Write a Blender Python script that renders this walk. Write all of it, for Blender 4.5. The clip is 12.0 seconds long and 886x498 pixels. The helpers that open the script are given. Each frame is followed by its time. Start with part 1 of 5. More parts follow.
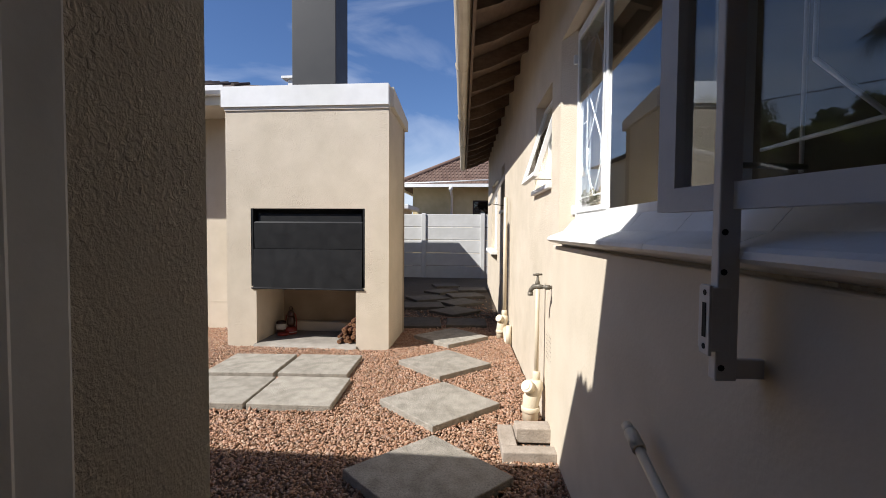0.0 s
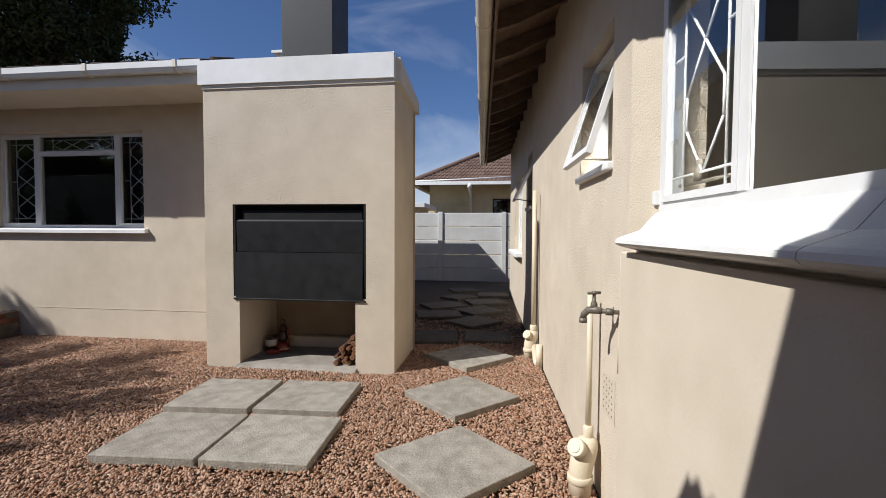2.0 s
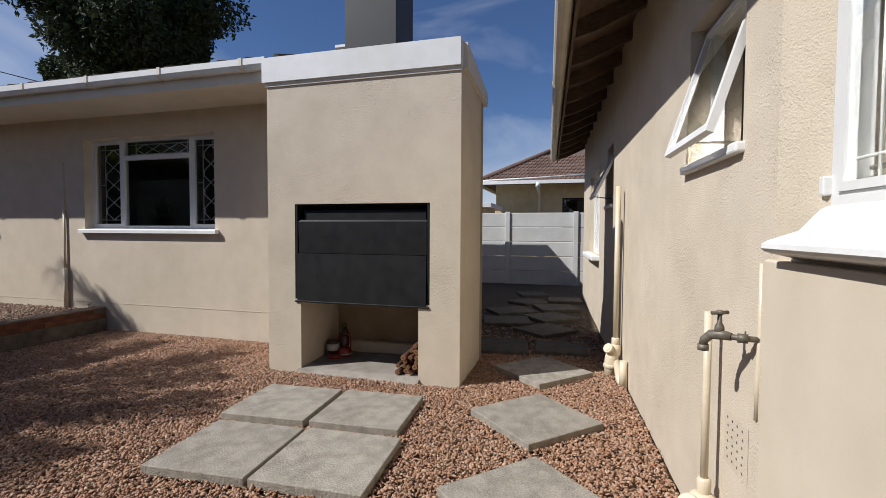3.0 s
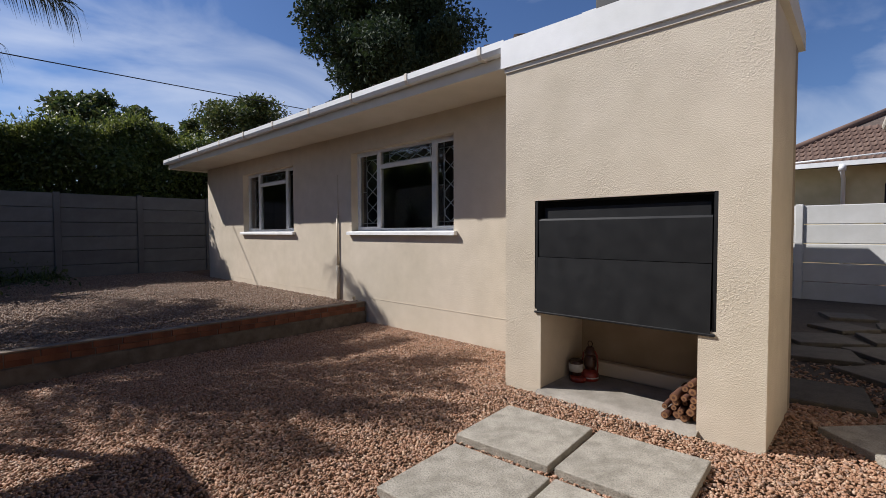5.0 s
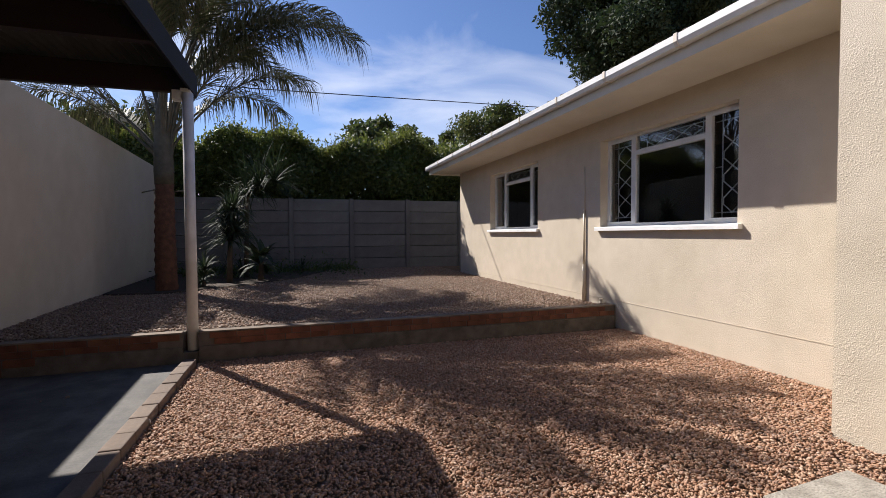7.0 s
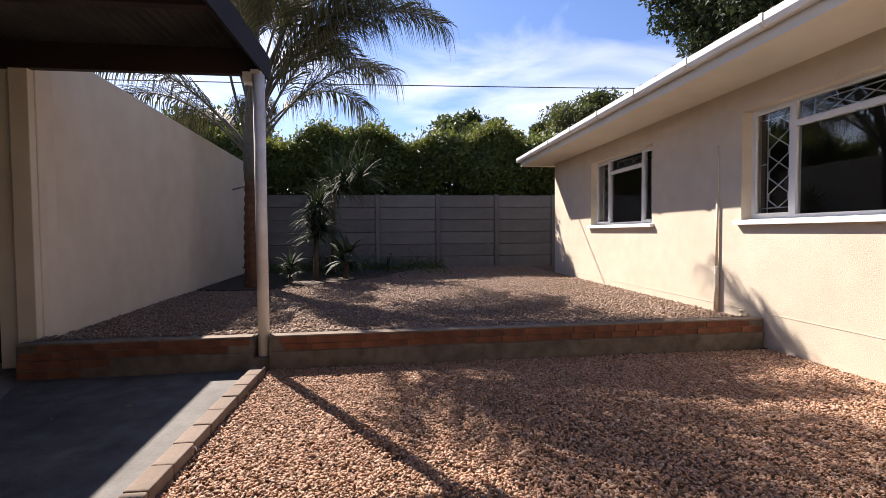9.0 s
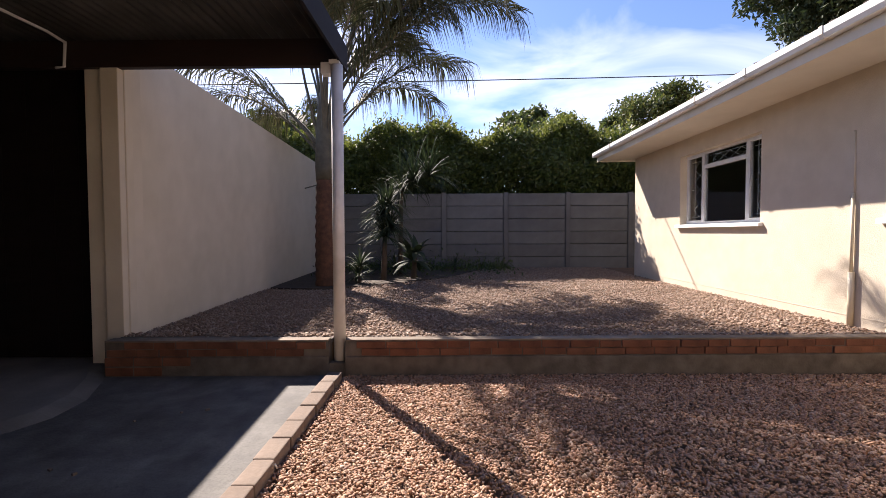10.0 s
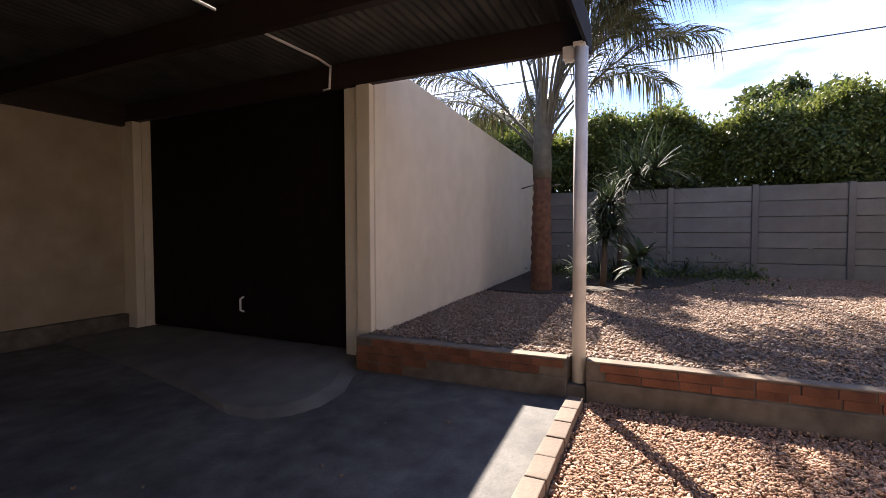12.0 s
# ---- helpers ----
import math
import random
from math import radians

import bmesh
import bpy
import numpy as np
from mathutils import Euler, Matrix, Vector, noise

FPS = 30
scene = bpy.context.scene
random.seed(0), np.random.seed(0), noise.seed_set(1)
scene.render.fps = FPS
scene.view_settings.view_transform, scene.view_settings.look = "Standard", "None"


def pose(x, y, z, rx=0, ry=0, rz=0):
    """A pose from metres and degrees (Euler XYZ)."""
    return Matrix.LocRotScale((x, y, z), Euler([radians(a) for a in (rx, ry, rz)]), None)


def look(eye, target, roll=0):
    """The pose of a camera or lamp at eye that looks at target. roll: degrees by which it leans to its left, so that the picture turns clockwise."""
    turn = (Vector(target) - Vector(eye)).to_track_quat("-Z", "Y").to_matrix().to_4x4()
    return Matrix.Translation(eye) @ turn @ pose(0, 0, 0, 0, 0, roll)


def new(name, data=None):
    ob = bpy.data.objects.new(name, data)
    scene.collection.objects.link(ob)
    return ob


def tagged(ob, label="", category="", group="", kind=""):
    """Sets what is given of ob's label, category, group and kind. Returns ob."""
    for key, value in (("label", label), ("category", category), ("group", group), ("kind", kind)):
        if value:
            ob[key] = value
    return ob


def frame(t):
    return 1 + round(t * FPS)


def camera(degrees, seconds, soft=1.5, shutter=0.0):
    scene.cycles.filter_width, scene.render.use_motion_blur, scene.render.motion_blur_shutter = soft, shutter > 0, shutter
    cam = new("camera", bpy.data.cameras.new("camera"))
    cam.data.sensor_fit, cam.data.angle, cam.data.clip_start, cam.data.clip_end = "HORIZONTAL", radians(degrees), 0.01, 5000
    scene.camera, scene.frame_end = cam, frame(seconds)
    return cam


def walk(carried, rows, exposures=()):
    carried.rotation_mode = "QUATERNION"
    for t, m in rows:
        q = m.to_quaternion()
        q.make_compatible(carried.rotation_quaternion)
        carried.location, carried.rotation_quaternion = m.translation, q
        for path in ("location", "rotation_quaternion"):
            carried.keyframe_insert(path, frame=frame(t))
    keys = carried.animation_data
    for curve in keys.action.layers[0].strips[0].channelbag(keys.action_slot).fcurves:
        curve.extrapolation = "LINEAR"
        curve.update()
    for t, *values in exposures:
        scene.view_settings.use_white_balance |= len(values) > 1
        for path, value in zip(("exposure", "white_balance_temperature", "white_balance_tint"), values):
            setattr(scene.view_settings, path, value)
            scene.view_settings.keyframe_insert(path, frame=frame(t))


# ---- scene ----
cam = camera(87.8, 12.0, soft=0.85)
METRES, EYE, TILT, LEAN, TURN = 3.82, 1.17, 0.0, 0.0, 1.8
PATH = [
    (0, (0.275, 0.097, 1.233), (0.09, 2.087, 1.154), 0.4),
    (0.5, (0.275, 0.287, 1.245), (0.086, 2.276, 1.161), 0.4),
    (1, (0.223, 0.513, 1.25), (0.023, 2.501, 1.165), 0.4),
    (1.5, (0.196, 0.694, 1.251), (-0.012, 2.681, 1.171), 0.3),
    (2, (0.215, 0.918, 1.231), (-0.051, 2.898, 1.151), 0.3),
    (2.5, (0.197, 1.076, 1.238), (-0.216, 3.032, 1.16), 0.4),
    (2.7, (0.178, 1.141, 1.229), (-0.288, 3.084, 1.152), 0.4),
    (4.3, (-0.137, 1.647, 1.245), (-1.179, 3.352, 1.161), -0.4),
    (4.5, (-0.158, 1.681, 1.237), (-1.316, 3.31, 1.157), -0.4),
    (5, (-0.282, 1.724, 1.227), (-1.66, 3.171, 1.151), -0.2),
    (5.5, (-0.414, 1.721, 1.207), (-1.918, 3.037, 1.136), -0.1),
    (6, (-0.516, 1.716, 1.19), (-2.169, 2.84, 1.122), -0.2),
    (6.5, (-0.578, 1.76, 1.17), (-2.376, 2.634, 1.104), -0.3),
    (7, (-0.635, 1.843, 1.154), (-2.543, 2.438, 1.089), -0.3),
    (7.2, (-0.699, 1.874, 1.148), (-2.622, 2.416, 1.075), -0.0),
    (8.8, (-1.258, 1.963, 1.126), (-3.236, 2.25, 1.051), -0.6),
    (9, (-1.339, 1.966, 1.125), (-3.325, 2.192, 1.054), -0.4),
    (9.5, (-1.49, 1.919, 1.122), (-3.487, 2.0, 1.051), -0.3),
    (10, (-1.681, 1.777, 1.119), (-3.68, 1.75, 1.048), -0.2),
    (10.5, (-1.809, 1.669, 1.111), (-3.801, 1.495, 1.044), -0.3),
    (11, (-1.941, 1.576, 1.125), (-3.884, 1.106, 1.056), -0.4),
    (11.5, (-2.001, 1.493, 1.127), (-3.863, 0.765, 1.063), -0.4),
    (12, (-2.004, 1.386, 1.166), (-3.817, 0.544, 1.092), -0.1),
]
EXPOSURE = [(0, 0.58, 6300, 11), (1.0, 0.43, 6250, 11), (2.0, 0.15, 6200, 11), (2.7, 0.05, 6200, 11), (4.3, 0.1, 6250, 12), (5.5, 0.40, 6250, 12), (6.5, 0.56, 6400, 13), (7.2, 0.76, 6600, 14), (8.8, 1.3, 6950, 17), (9.5, 1.48, 6950, 20), (10.3, 1.57, 6950, 19), (11.0, 1.70, 6950, 18), (12.0, 2.1, 7000, 17)]
walk(cam, [(t, look(eye, target, roll)) for t, eye, target, roll in PATH], EXPOSURE)

# ---- light ----
SUN = Vector((-0.84, -0.549, 0.93)).normalized()
sun = new("sun", bpy.data.lights.new("sun", "SUN"))
sun.data.energy, sun.data.angle, sun.data.color = 5.0, radians(0.5), (1.0, 0.96, 0.90)
sun.matrix_world = look(SUN * 40, (0, 0, 0))
world = bpy.data.worlds.new("sky")
scene.world = world
world.use_nodes = True
scene.view_settings.exposure = 0.0


def link_sky():
    nt = world.node_tree
    nt.nodes.clear()
    out, bg = nt.nodes.new("ShaderNodeOutputWorld"), nt.nodes.new("ShaderNodeBackground")
    sky = nt.nodes.new("ShaderNodeTexSky")
    sky.sky_type, sky.sun_disc = "NISHITA", False
    sky.sun_elevation = math.asin(SUN.z)
    sky.sun_rotation = math.atan2(SUN.x, SUN.y)
    sky.air_density, sky.dust_density, sky.ozone_density = 1.0, 0.5, 3.0
    tc, mp = nt.nodes.new("ShaderNodeTexCoord"), nt.nodes.new("ShaderNodeMapping")
    mp.inputs["Scale"].default_value = (0.9, 1.7, 4.0)
    mp.inputs["Rotation"].default_value = (0.2, 0.15, 0.5)
    no, ra = nt.nodes.new("ShaderNodeTexNoise"), nt.nodes.new("ShaderNodeValToRGB")
    no.inputs["Scale"].default_value, no.inputs["Detail"].default_value = 1.4, 7
    no.inputs["Roughness"].default_value, no.inputs["Distortion"].default_value = 0.52, 0.9
    ra.color_ramp.elements[0].position, ra.color_ramp.elements[1].position = 0.44, 0.86
    ra.color_ramp.elements[1].color = (0.8, 0.8, 0.8, 1)
    mix = nt.nodes.new("ShaderNodeMixRGB")
    mix.inputs[2].default_value = (13.0, 13.6, 14.6, 1)
    deep = nt.nodes.new("ShaderNodeMixRGB")
    deep.blend_type, deep.inputs[0].default_value = "MULTIPLY", 1
    deep.inputs[2].default_value = (0.94, 1.10, 1.40, 1)
    L = nt.links.new

    def lowered(fac):
        """Thin cloud gathers towards the horizon and clears overhead."""
        ax, fall, lift = nt.nodes.new("ShaderNodeSeparateXYZ"), nt.nodes.new("ShaderNodeMath"), nt.nodes.new("ShaderNodeMath")
        fall.operation = "MULTIPLY_ADD"
        fall.inputs[1].default_value, lift.inputs[1].default_value = -0.70, 0.19
        L(tc.outputs["Generated"], ax.inputs[0]), L(ax.outputs[2], fall.inputs[0])
        L(fac, fall.inputs[2]), L(fall.outputs[0], lift.inputs[0])
        return lift.outputs[0]

    L(tc.outputs["Generated"], mp.inputs[0]), L(mp.outputs[0], no.inputs["Vector"])
    L(lowered(no.outputs["Fac"]), ra.inputs[0]), L(ra.outputs[0], mix.inputs[0])
    L(sky.outputs[0], deep.inputs[1]), L(deep.outputs[0], mix.inputs[1]), L(mix.outputs[0], bg.inputs[0])
    bg.inputs[1].default_value = 0.054
    L(bg.outputs[0], out.inputs[0])


link_sky()


# ---- materials ----
def material(name, colors, scale=6.0, rough=0.85, bump=0.0, bump_scale=60.0, metal=0.0, stain=0.25, island=False, per_object=False, stretch=(1, 1, 1), spec=0.5, lumps=0.0, studs=0.0, pits=0.0):
    """Noise-varied surface: colors are spread by fine noise and darkened in broad blotches; bump gives fine relief."""
    m = bpy.data.materials.new(name)
    m.use_nodes = True
    nt = m.node_tree
    N, L = nt.nodes, nt.links.new
    b = N["Principled BSDF"]
    tc, mp = N.new("ShaderNodeTexCoord"), N.new("ShaderNodeMapping")
    mp.inputs["Scale"].default_value = stretch
    L(tc.outputs["Object"], mp.inputs[0])
    n1 = N.new("ShaderNodeTexNoise")
    n1.inputs["Scale"].default_value, n1.inputs["Detail"].default_value = scale, 6
    L(mp.outputs[0], n1.inputs["Vector"])
    ramp = N.new("ShaderNodeValToRGB")
    es = ramp.color_ramp.elements
    lo, hi = (0.0, 1.0) if (island or per_object) else (0.3, 0.7)
    for i, c in enumerate(colors):
        p = lo + (hi - lo) * i / max(1, len(colors) - 1)
        e = es[i] if i < 2 else es.new(p)
        e.position, e.color = p, (*c, 1)
    if island:
        g = N.new("ShaderNodeNewGeometry")
        L(g.outputs["Random Per Island"], ramp.inputs[0])
    elif per_object:
        g = N.new("ShaderNodeObjectInfo")
        mx = N.new("ShaderNodeMath")
        mx.operation = "MULTIPLY_ADD"
        mx.inputs[1].default_value = 0.5
        L(n1.outputs["Fac"], mx.inputs[0])
        half = N.new("ShaderNodeMath")
        half.operation = "MULTIPLY"
        half.inputs[1].default_value = 0.5
        L(g.outputs["Random"], half.inputs[0]), L(half.outputs[0], mx.inputs[2])
        L(mx.outputs[0], ramp.inputs[0])
    else:
        L(n1.outputs["Fac"], ramp.inputs[0])
    n2 = N.new("ShaderNodeTexNoise")
    n2.inputs["Scale"].default_value, n2.inputs["Detail"].default_value = scale * 0.17 + 0.3, 5
    n2.inputs["Roughness"].default_value = 0.65
    L(mp.outputs[0], n2.inputs["Vector"])
    r2 = N.new("ShaderNodeValToRGB")
    r2.color_ramp.elements[0].position, r2.color_ramp.elements[1].position = 0.32, 0.62
    v = 1 - stain
    r2.color_ramp.elements[0].color = (v, v, v * 0.97, 1)
    mul = N.new("ShaderNodeMixRGB")
    mul.blend_type = "MULTIPLY"
    mul.inputs[0].default_value = 1
    L(ramp.outputs[0], mul.inputs[1]), L(n2.outputs["Fac"], r2.inputs[0]), L(r2.outputs[0], mul.inputs[2])
    tint = mul.outputs[0]
    if pits:
        # dark pores and grit in the cast face
        vo = N.new("ShaderNodeTexNoise")
        vo.inputs["Scale"].default_value, vo.inputs["Detail"].default_value, vo.inputs["Roughness"].default_value = 130, 3, 0.7
        r7 = N.new("ShaderNodeValToRGB")
        r7.color_ramp.elements[0].position, r7.color_ramp.elements[1].position = 0.36, 0.52
        r7.color_ramp.elements[0].color = (1 - pits, 1 - pits, 1 - pits, 1)
        m7 = N.new("ShaderNodeMixRGB")
        m7.blend_type, m7.inputs[0].default_value = "MULTIPLY", 1
        L(mp.outputs[0], vo.inputs["Vector"]), L(vo.outputs["Fac"], r7.inputs[0])
        L(tint, m7.inputs[1]), L(r7.outputs[0], m7.inputs[2])
        tint = m7.outputs[0]
    L(tint, b.inputs["Base Color"])
    rr = N.new("ShaderNodeMapRange")
    rr.inputs["To Min"].default_value, rr.inputs["To Max"].default_value = max(0, rough - 0.12), min(1, rough + 0.12)
    L(n1.outputs["Fac"], rr.inputs["Value"]), L(rr.outputs[0], b.inputs["Roughness"])
    b.inputs["Metallic"].default_value = metal
    b.inputs["Specular IOR Level"].default_value = spec
    if bump:
        n3 = N.new("ShaderNodeTexNoise")
        n3.inputs["Scale"].default_value, n3.inputs["Detail"].default_value = bump_scale, 4
        L(mp.outputs[0], n3.inputs["Vector"])
        src = n3.outputs["Fac"]
        if lumps:
            # trowelled plaster: worm-like ridges that come and go over the wall
            n4 = N.new("ShaderNodeTexNoise")
            n4.inputs["Scale"].default_value, n4.inputs["Detail"].default_value, n4.inputs["Distortion"].default_value = 78, 3, 0.5
            r4 = N.new("ShaderNodeValToRGB")
            r4.color_ramp.elements[0].position, r4.color_ramp.elements[1].position = 0.5, 0.62
            n5 = N.new("ShaderNodeTexNoise")
            n5.inputs["Scale"].default_value, n5.inputs["Detail"].default_value = 2.2, 3
            r5 = N.new("ShaderNodeValToRGB")
            r5.color_ramp.elements[0].position, r5.color_ramp.elements[1].position = 0.46, 0.72
            m4, m5 = N.new("ShaderNodeMath"), N.new("ShaderNodeMath")
            m4.operation, m5.operation = "MULTIPLY", "MULTIPLY_ADD"
            m5.inputs[1].default_value = lumps
            L(mp.outputs[0], n4.inputs["Vector"]), L(mp.outputs[0], n5.inputs["Vector"])
            L(n4.outputs["Fac"], r4.inputs[0]), L(n5.outputs["Fac"], r5.inputs[0])
            L(r4.outputs[0], m4.inputs[0]), L(r5.outputs[0], m4.inputs[1])
            L(m4.outputs[0], m5.inputs[0]), L(src, m5.inputs[2])
            src = m5.outputs[0]
        if studs:
            # small cast studs in a square grid
            ck = N.new("ShaderNodeTexChecker")
            ck.inputs["Scale"].default_value = studs
            m6 = N.new("ShaderNodeMath")
            m6.operation = "MULTIPLY_ADD"
            m6.inputs[1].default_value = 0.35
            L(mp.outputs[0], ck.inputs["Vector"]), L(ck.outputs["Fac"], m6.inputs[0]), L(src, m6.inputs[2])
            src = m6.outputs[0]
        bp = N.new("ShaderNodeBump")
        bp.inputs["Strength"].default_value, bp.inputs["Distance"].default_value = 1.0, bump
        L(src, bp.inputs["Height"]), L(bp.outputs[0], b.inputs["Normal"])
    return m


def leaf_material(name, colors, through_light=0.35, rough=0.45):
    m = material(name, colors, 3, rough, stain=0.2, island=True)
    nt = m.node_tree
    N, L = nt.nodes, nt.links.new
    tr, mx = N.new("ShaderNodeBsdfTranslucent"), N.new("ShaderNodeMixShader")
    mx.inputs[0].default_value = through_light
    b = N["Principled BSDF"]
    src = b.inputs["Base Color"].links[0].from_socket
    L(src, tr.inputs[0])
    L(b.outputs[0], mx.inputs[1]), L(tr.outputs[0], mx.inputs[2])
    L(mx.outputs[0], N["Material Output"].inputs[0])
    return m


def glass_material():
    m = bpy.data.materials.new("window_glass")
    m.use_nodes = True
    b = m.node_tree.nodes["Principled BSDF"]
    b.inputs["Base Color"].default_value = (0.93, 0.95, 0.95, 1)
    b.inputs["Transmission Weight"].default_value = 1.0
    b.inputs["Roughness"].default_value = 0.0
    b.inputs["IOR"].default_value = 1.5
    return m


CREAM = [(0.595, 0.515, 0.405), (0.655, 0.572, 0.455)]
PLASTER = material("cream_plaster", CREAM, 5, 0.9, 0.0032, 130, stain=0.1, lumps=0.25, spec=0.25)
ROUGHCAST = material("rough_cream_plaster", CREAM, 5, 0.9, 0.0036, 150, stain=0.12, lumps=0.6, spec=0.25)
SMOOTH = material("smooth_cream_wall", [(0.61, 0.53, 0.415), (0.655, 0.575, 0.455)], 4, 0.85, 0.0008, 60, stain=0.1, spec=0.3)
WHITE = material("white_paint", [(0.70, 0.70, 0.69), (0.76, 0.76, 0.75)], 8, 0.5, 0.0006, 90, stain=0.08)
WHITE_SILL = material("white_sill_paint", [(0.76, 0.76, 0.75), (0.83, 0.83, 0.82)], 7, 0.6, 0.0015, 70, stain=0.12)
SOFFIT = material("soffit_paint", [(0.66, 0.60, 0.50), (0.72, 0.66, 0.56)], 3, 0.7, 0.0004, 80, stain=0.12)
GUTTER = material("cream_gutter", [(0.60, 0.52, 0.40), (0.68, 0.60, 0.47)], 6, 0.5, 0.0004, 70, stain=0.25)
STEEL = material("black_steel", [(0.010, 0.0102, 0.011), (0.013, 0.0132, 0.014)], 9, 0.5, 0.0002, 160, metal=0.0, stain=0.12, spec=0.35)
FLUE = material("grey_flue", [(0.015, 0.0155, 0.016), (0.022, 0.0225, 0.023)], 6, 0.55, 0.0003, 100, stain=0.2)
SLAB = material("concrete_slab", [(0.325, 0.293, 0.243), (0.465, 0.425, 0.355)], 60, 0.92, 0.006, 90, stain=0.38, per_object=True, studs=45, pits=0.45)
GULLY = material("pale_gully_cement", [(0.36, 0.30, 0.24), (0.47, 0.40, 0.33)], 18, 0.92, 0.003, 80, stain=0.25, pits=0.25)
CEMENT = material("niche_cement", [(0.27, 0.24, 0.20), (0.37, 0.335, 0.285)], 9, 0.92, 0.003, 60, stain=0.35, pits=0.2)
# darker copy of the paving slab: the side path's shade is in its colour
SHADE_SLAB = material("shade_path_slab", [(0.10, 0.084, 0.066), (0.165, 0.142, 0.114)], 40, 0.92, 0.005, 80, stain=0.35, per_object=True, pits=0.5)
CAPPING = material("dusty_capping", [(0.16, 0.117, 0.084), (0.256, 0.207, 0.156)], 9, 0.95, 0.003, 60, stain=0.35)
# brown of the boundary wall; in the braai niche it paints shade on cream
DULL = material("dull_wall_and_niche_shade", [(0.33, 0.26, 0.185), (0.40, 0.32, 0.24)], 4, 0.9, 0.002, 60, stain=0.2, spec=0.25)
YELLOW = material("yellow_cream_wall", [(0.56, 0.46, 0.25), (0.62, 0.51, 0.29)], 4, 0.9, 0.002, 60, stain=0.15)
FLOOR = material("concrete_floor", [(0.085, 0.08, 0.073), (0.19, 0.18, 0.163)], 5.5, 0.85, 0.003, 50, stain=0.55, pits=0.25)
DUSTY = material("dusty_concrete", [(0.13, 0.12, 0.105), (0.20, 0.185, 0.16)], 4, 0.9, 0.002, 50, stain=0.3)
PRECAST = material("precast_concrete", [(0.13, 0.125, 0.117), (0.215, 0.208, 0.196)], 5, 0.9, 0.002, 90, stain=0.3, per_object=True)
PRECAST_PALE = material("pale_painted_precast", [(0.56, 0.56, 0.545), (0.63, 0.63, 0.615)], 5, 0.85, 0.0015, 90, stain=0.18, per_object=True)
BRICK = material("orange_brick", [(0.12, 0.045, 0.026), (0.185, 0.070, 0.037), (0.23, 0.10, 0.056)], 22, 0.92, 0.004, 80, stain=0.5, per_object=True)
PALE_BRICK = material("pale_kerb_brick", [(0.17, 0.122, 0.092), (0.27, 0.205, 0.158)], 18, 0.92, 0.003, 90, stain=0.42, per_object=True)
MORTAR = material("grey_mortar", [(0.085, 0.068, 0.054), (0.17, 0.142, 0.115)], 9, 0.95, 0.004, 60, stain=0.35)
TIMBER = material("dark_brown_timber", [(0.014, 0.006, 0.004), (0.027, 0.011, 0.007)], 9, 0.6, 0.0008, 40, stain=0.3, stretch=(1, 1, 6))
RAFTER = material("weathered_rafter", [(0.124, 0.075, 0.047), (0.186, 0.122, 0.077)], 9, 0.8, 0.001, 40, stain=0.35, stretch=(3, 1, 6))
FASCIA = material("slate_fascia_paint", [(0.012, 0.012, 0.015), (0.022, 0.022, 0.027)], 8, 0.78, 0.0006, 60, stain=0.25, spec=0.25)
SHEET = material("galvanised_sheet", [(0.05, 0.052, 0.05), (0.10, 0.10, 0.095)], 4, 0.5, 0.0003, 60, metal=0.6, stain=0.35)
DOOR_BROWN = material("dark_garage_door", [(0.007, 0.0045, 0.004), (0.012, 0.007, 0.006)], 8, 0.75, 0.0006, 50, stain=0.3, stretch=(1, 1, 5), spec=0.15)
TILE = material("brown_roof_tile", [(0.10, 0.06, 0.045), (0.17, 0.105, 0.08), (0.22, 0.15, 0.115)], 12, 0.9, 0.002, 60, stain=0.3, per_object=True)
SHINGLE = material("dark_roof_sheet", [(0.10, 0.075, 0.06), (0.16, 0.12, 0.10)], 9, 0.9, 0.002, 60, stain=0.3)
PVC = material("cream_pvc", [(0.66, 0.57, 0.42), (0.72, 0.63, 0.48)], 9, 0.42, 0.0004, 50, stain=0.15)
POST = material("white_post_paint", [(0.66, 0.63, 0.60), (0.74, 0.71, 0.68)], 9, 0.45, 0.0004, 60, stain=0.25)
BRASS = material("old_brass", [(0.13, 0.115, 0.09), (0.24, 0.21, 0.165)], 40, 0.55, 0.0005, 120, metal=0.35, stain=0.4)
BAR = material("grey_white_gate_paint", [(0.60, 0.575, 0.55), (0.68, 0.655, 0.63)], 9, 0.45, 0.0004, 60, stain=0.15)
DARK = material("dark_void", [(0.012, 0.011, 0.01), (0.02, 0.018, 0.016)], 6, 0.9, stain=0.2)
# room colours with indoor dimness painted in; the second is the brighter copy
ROOM = material("room_shade", [(0.10, 0.09, 0.08), (0.13, 0.12, 0.105)], 3, 0.9, stain=0.2)
PALE_ROOM = material("pale_room_shade", [(0.26, 0.235, 0.195), (0.31, 0.28, 0.235)], 3, 0.9, stain=0.15)
GROUND = material("sandy_ground", [(0.131, 0.074, 0.041), (0.217, 0.128, 0.073)], 28, 0.95, 0.006, 70, stain=0.35)
PEBBLE = material("river_pebbles", [(0.184, 0.083, 0.043), (0.420, 0.243, 0.145), (0.286, 0.137, 0.073), (0.521, 0.355, 0.241), (0.353, 0.189, 0.109), (0.462, 0.272, 0.181), (0.252, 0.165, 0.124), (0.570, 0.409, 0.292)], 30, 0.75, stain=0.12, island=True)
PEBBLE_GREY = material("dusty_pebbles", [(0.161, 0.099, 0.066), (0.314, 0.21, 0.147), (0.226, 0.139, 0.095), (0.394, 0.292, 0.216), (0.263, 0.17, 0.118), (0.19, 0.142, 0.111), (0.423, 0.333, 0.258)], 30, 0.8, stain=0.12, island=True)
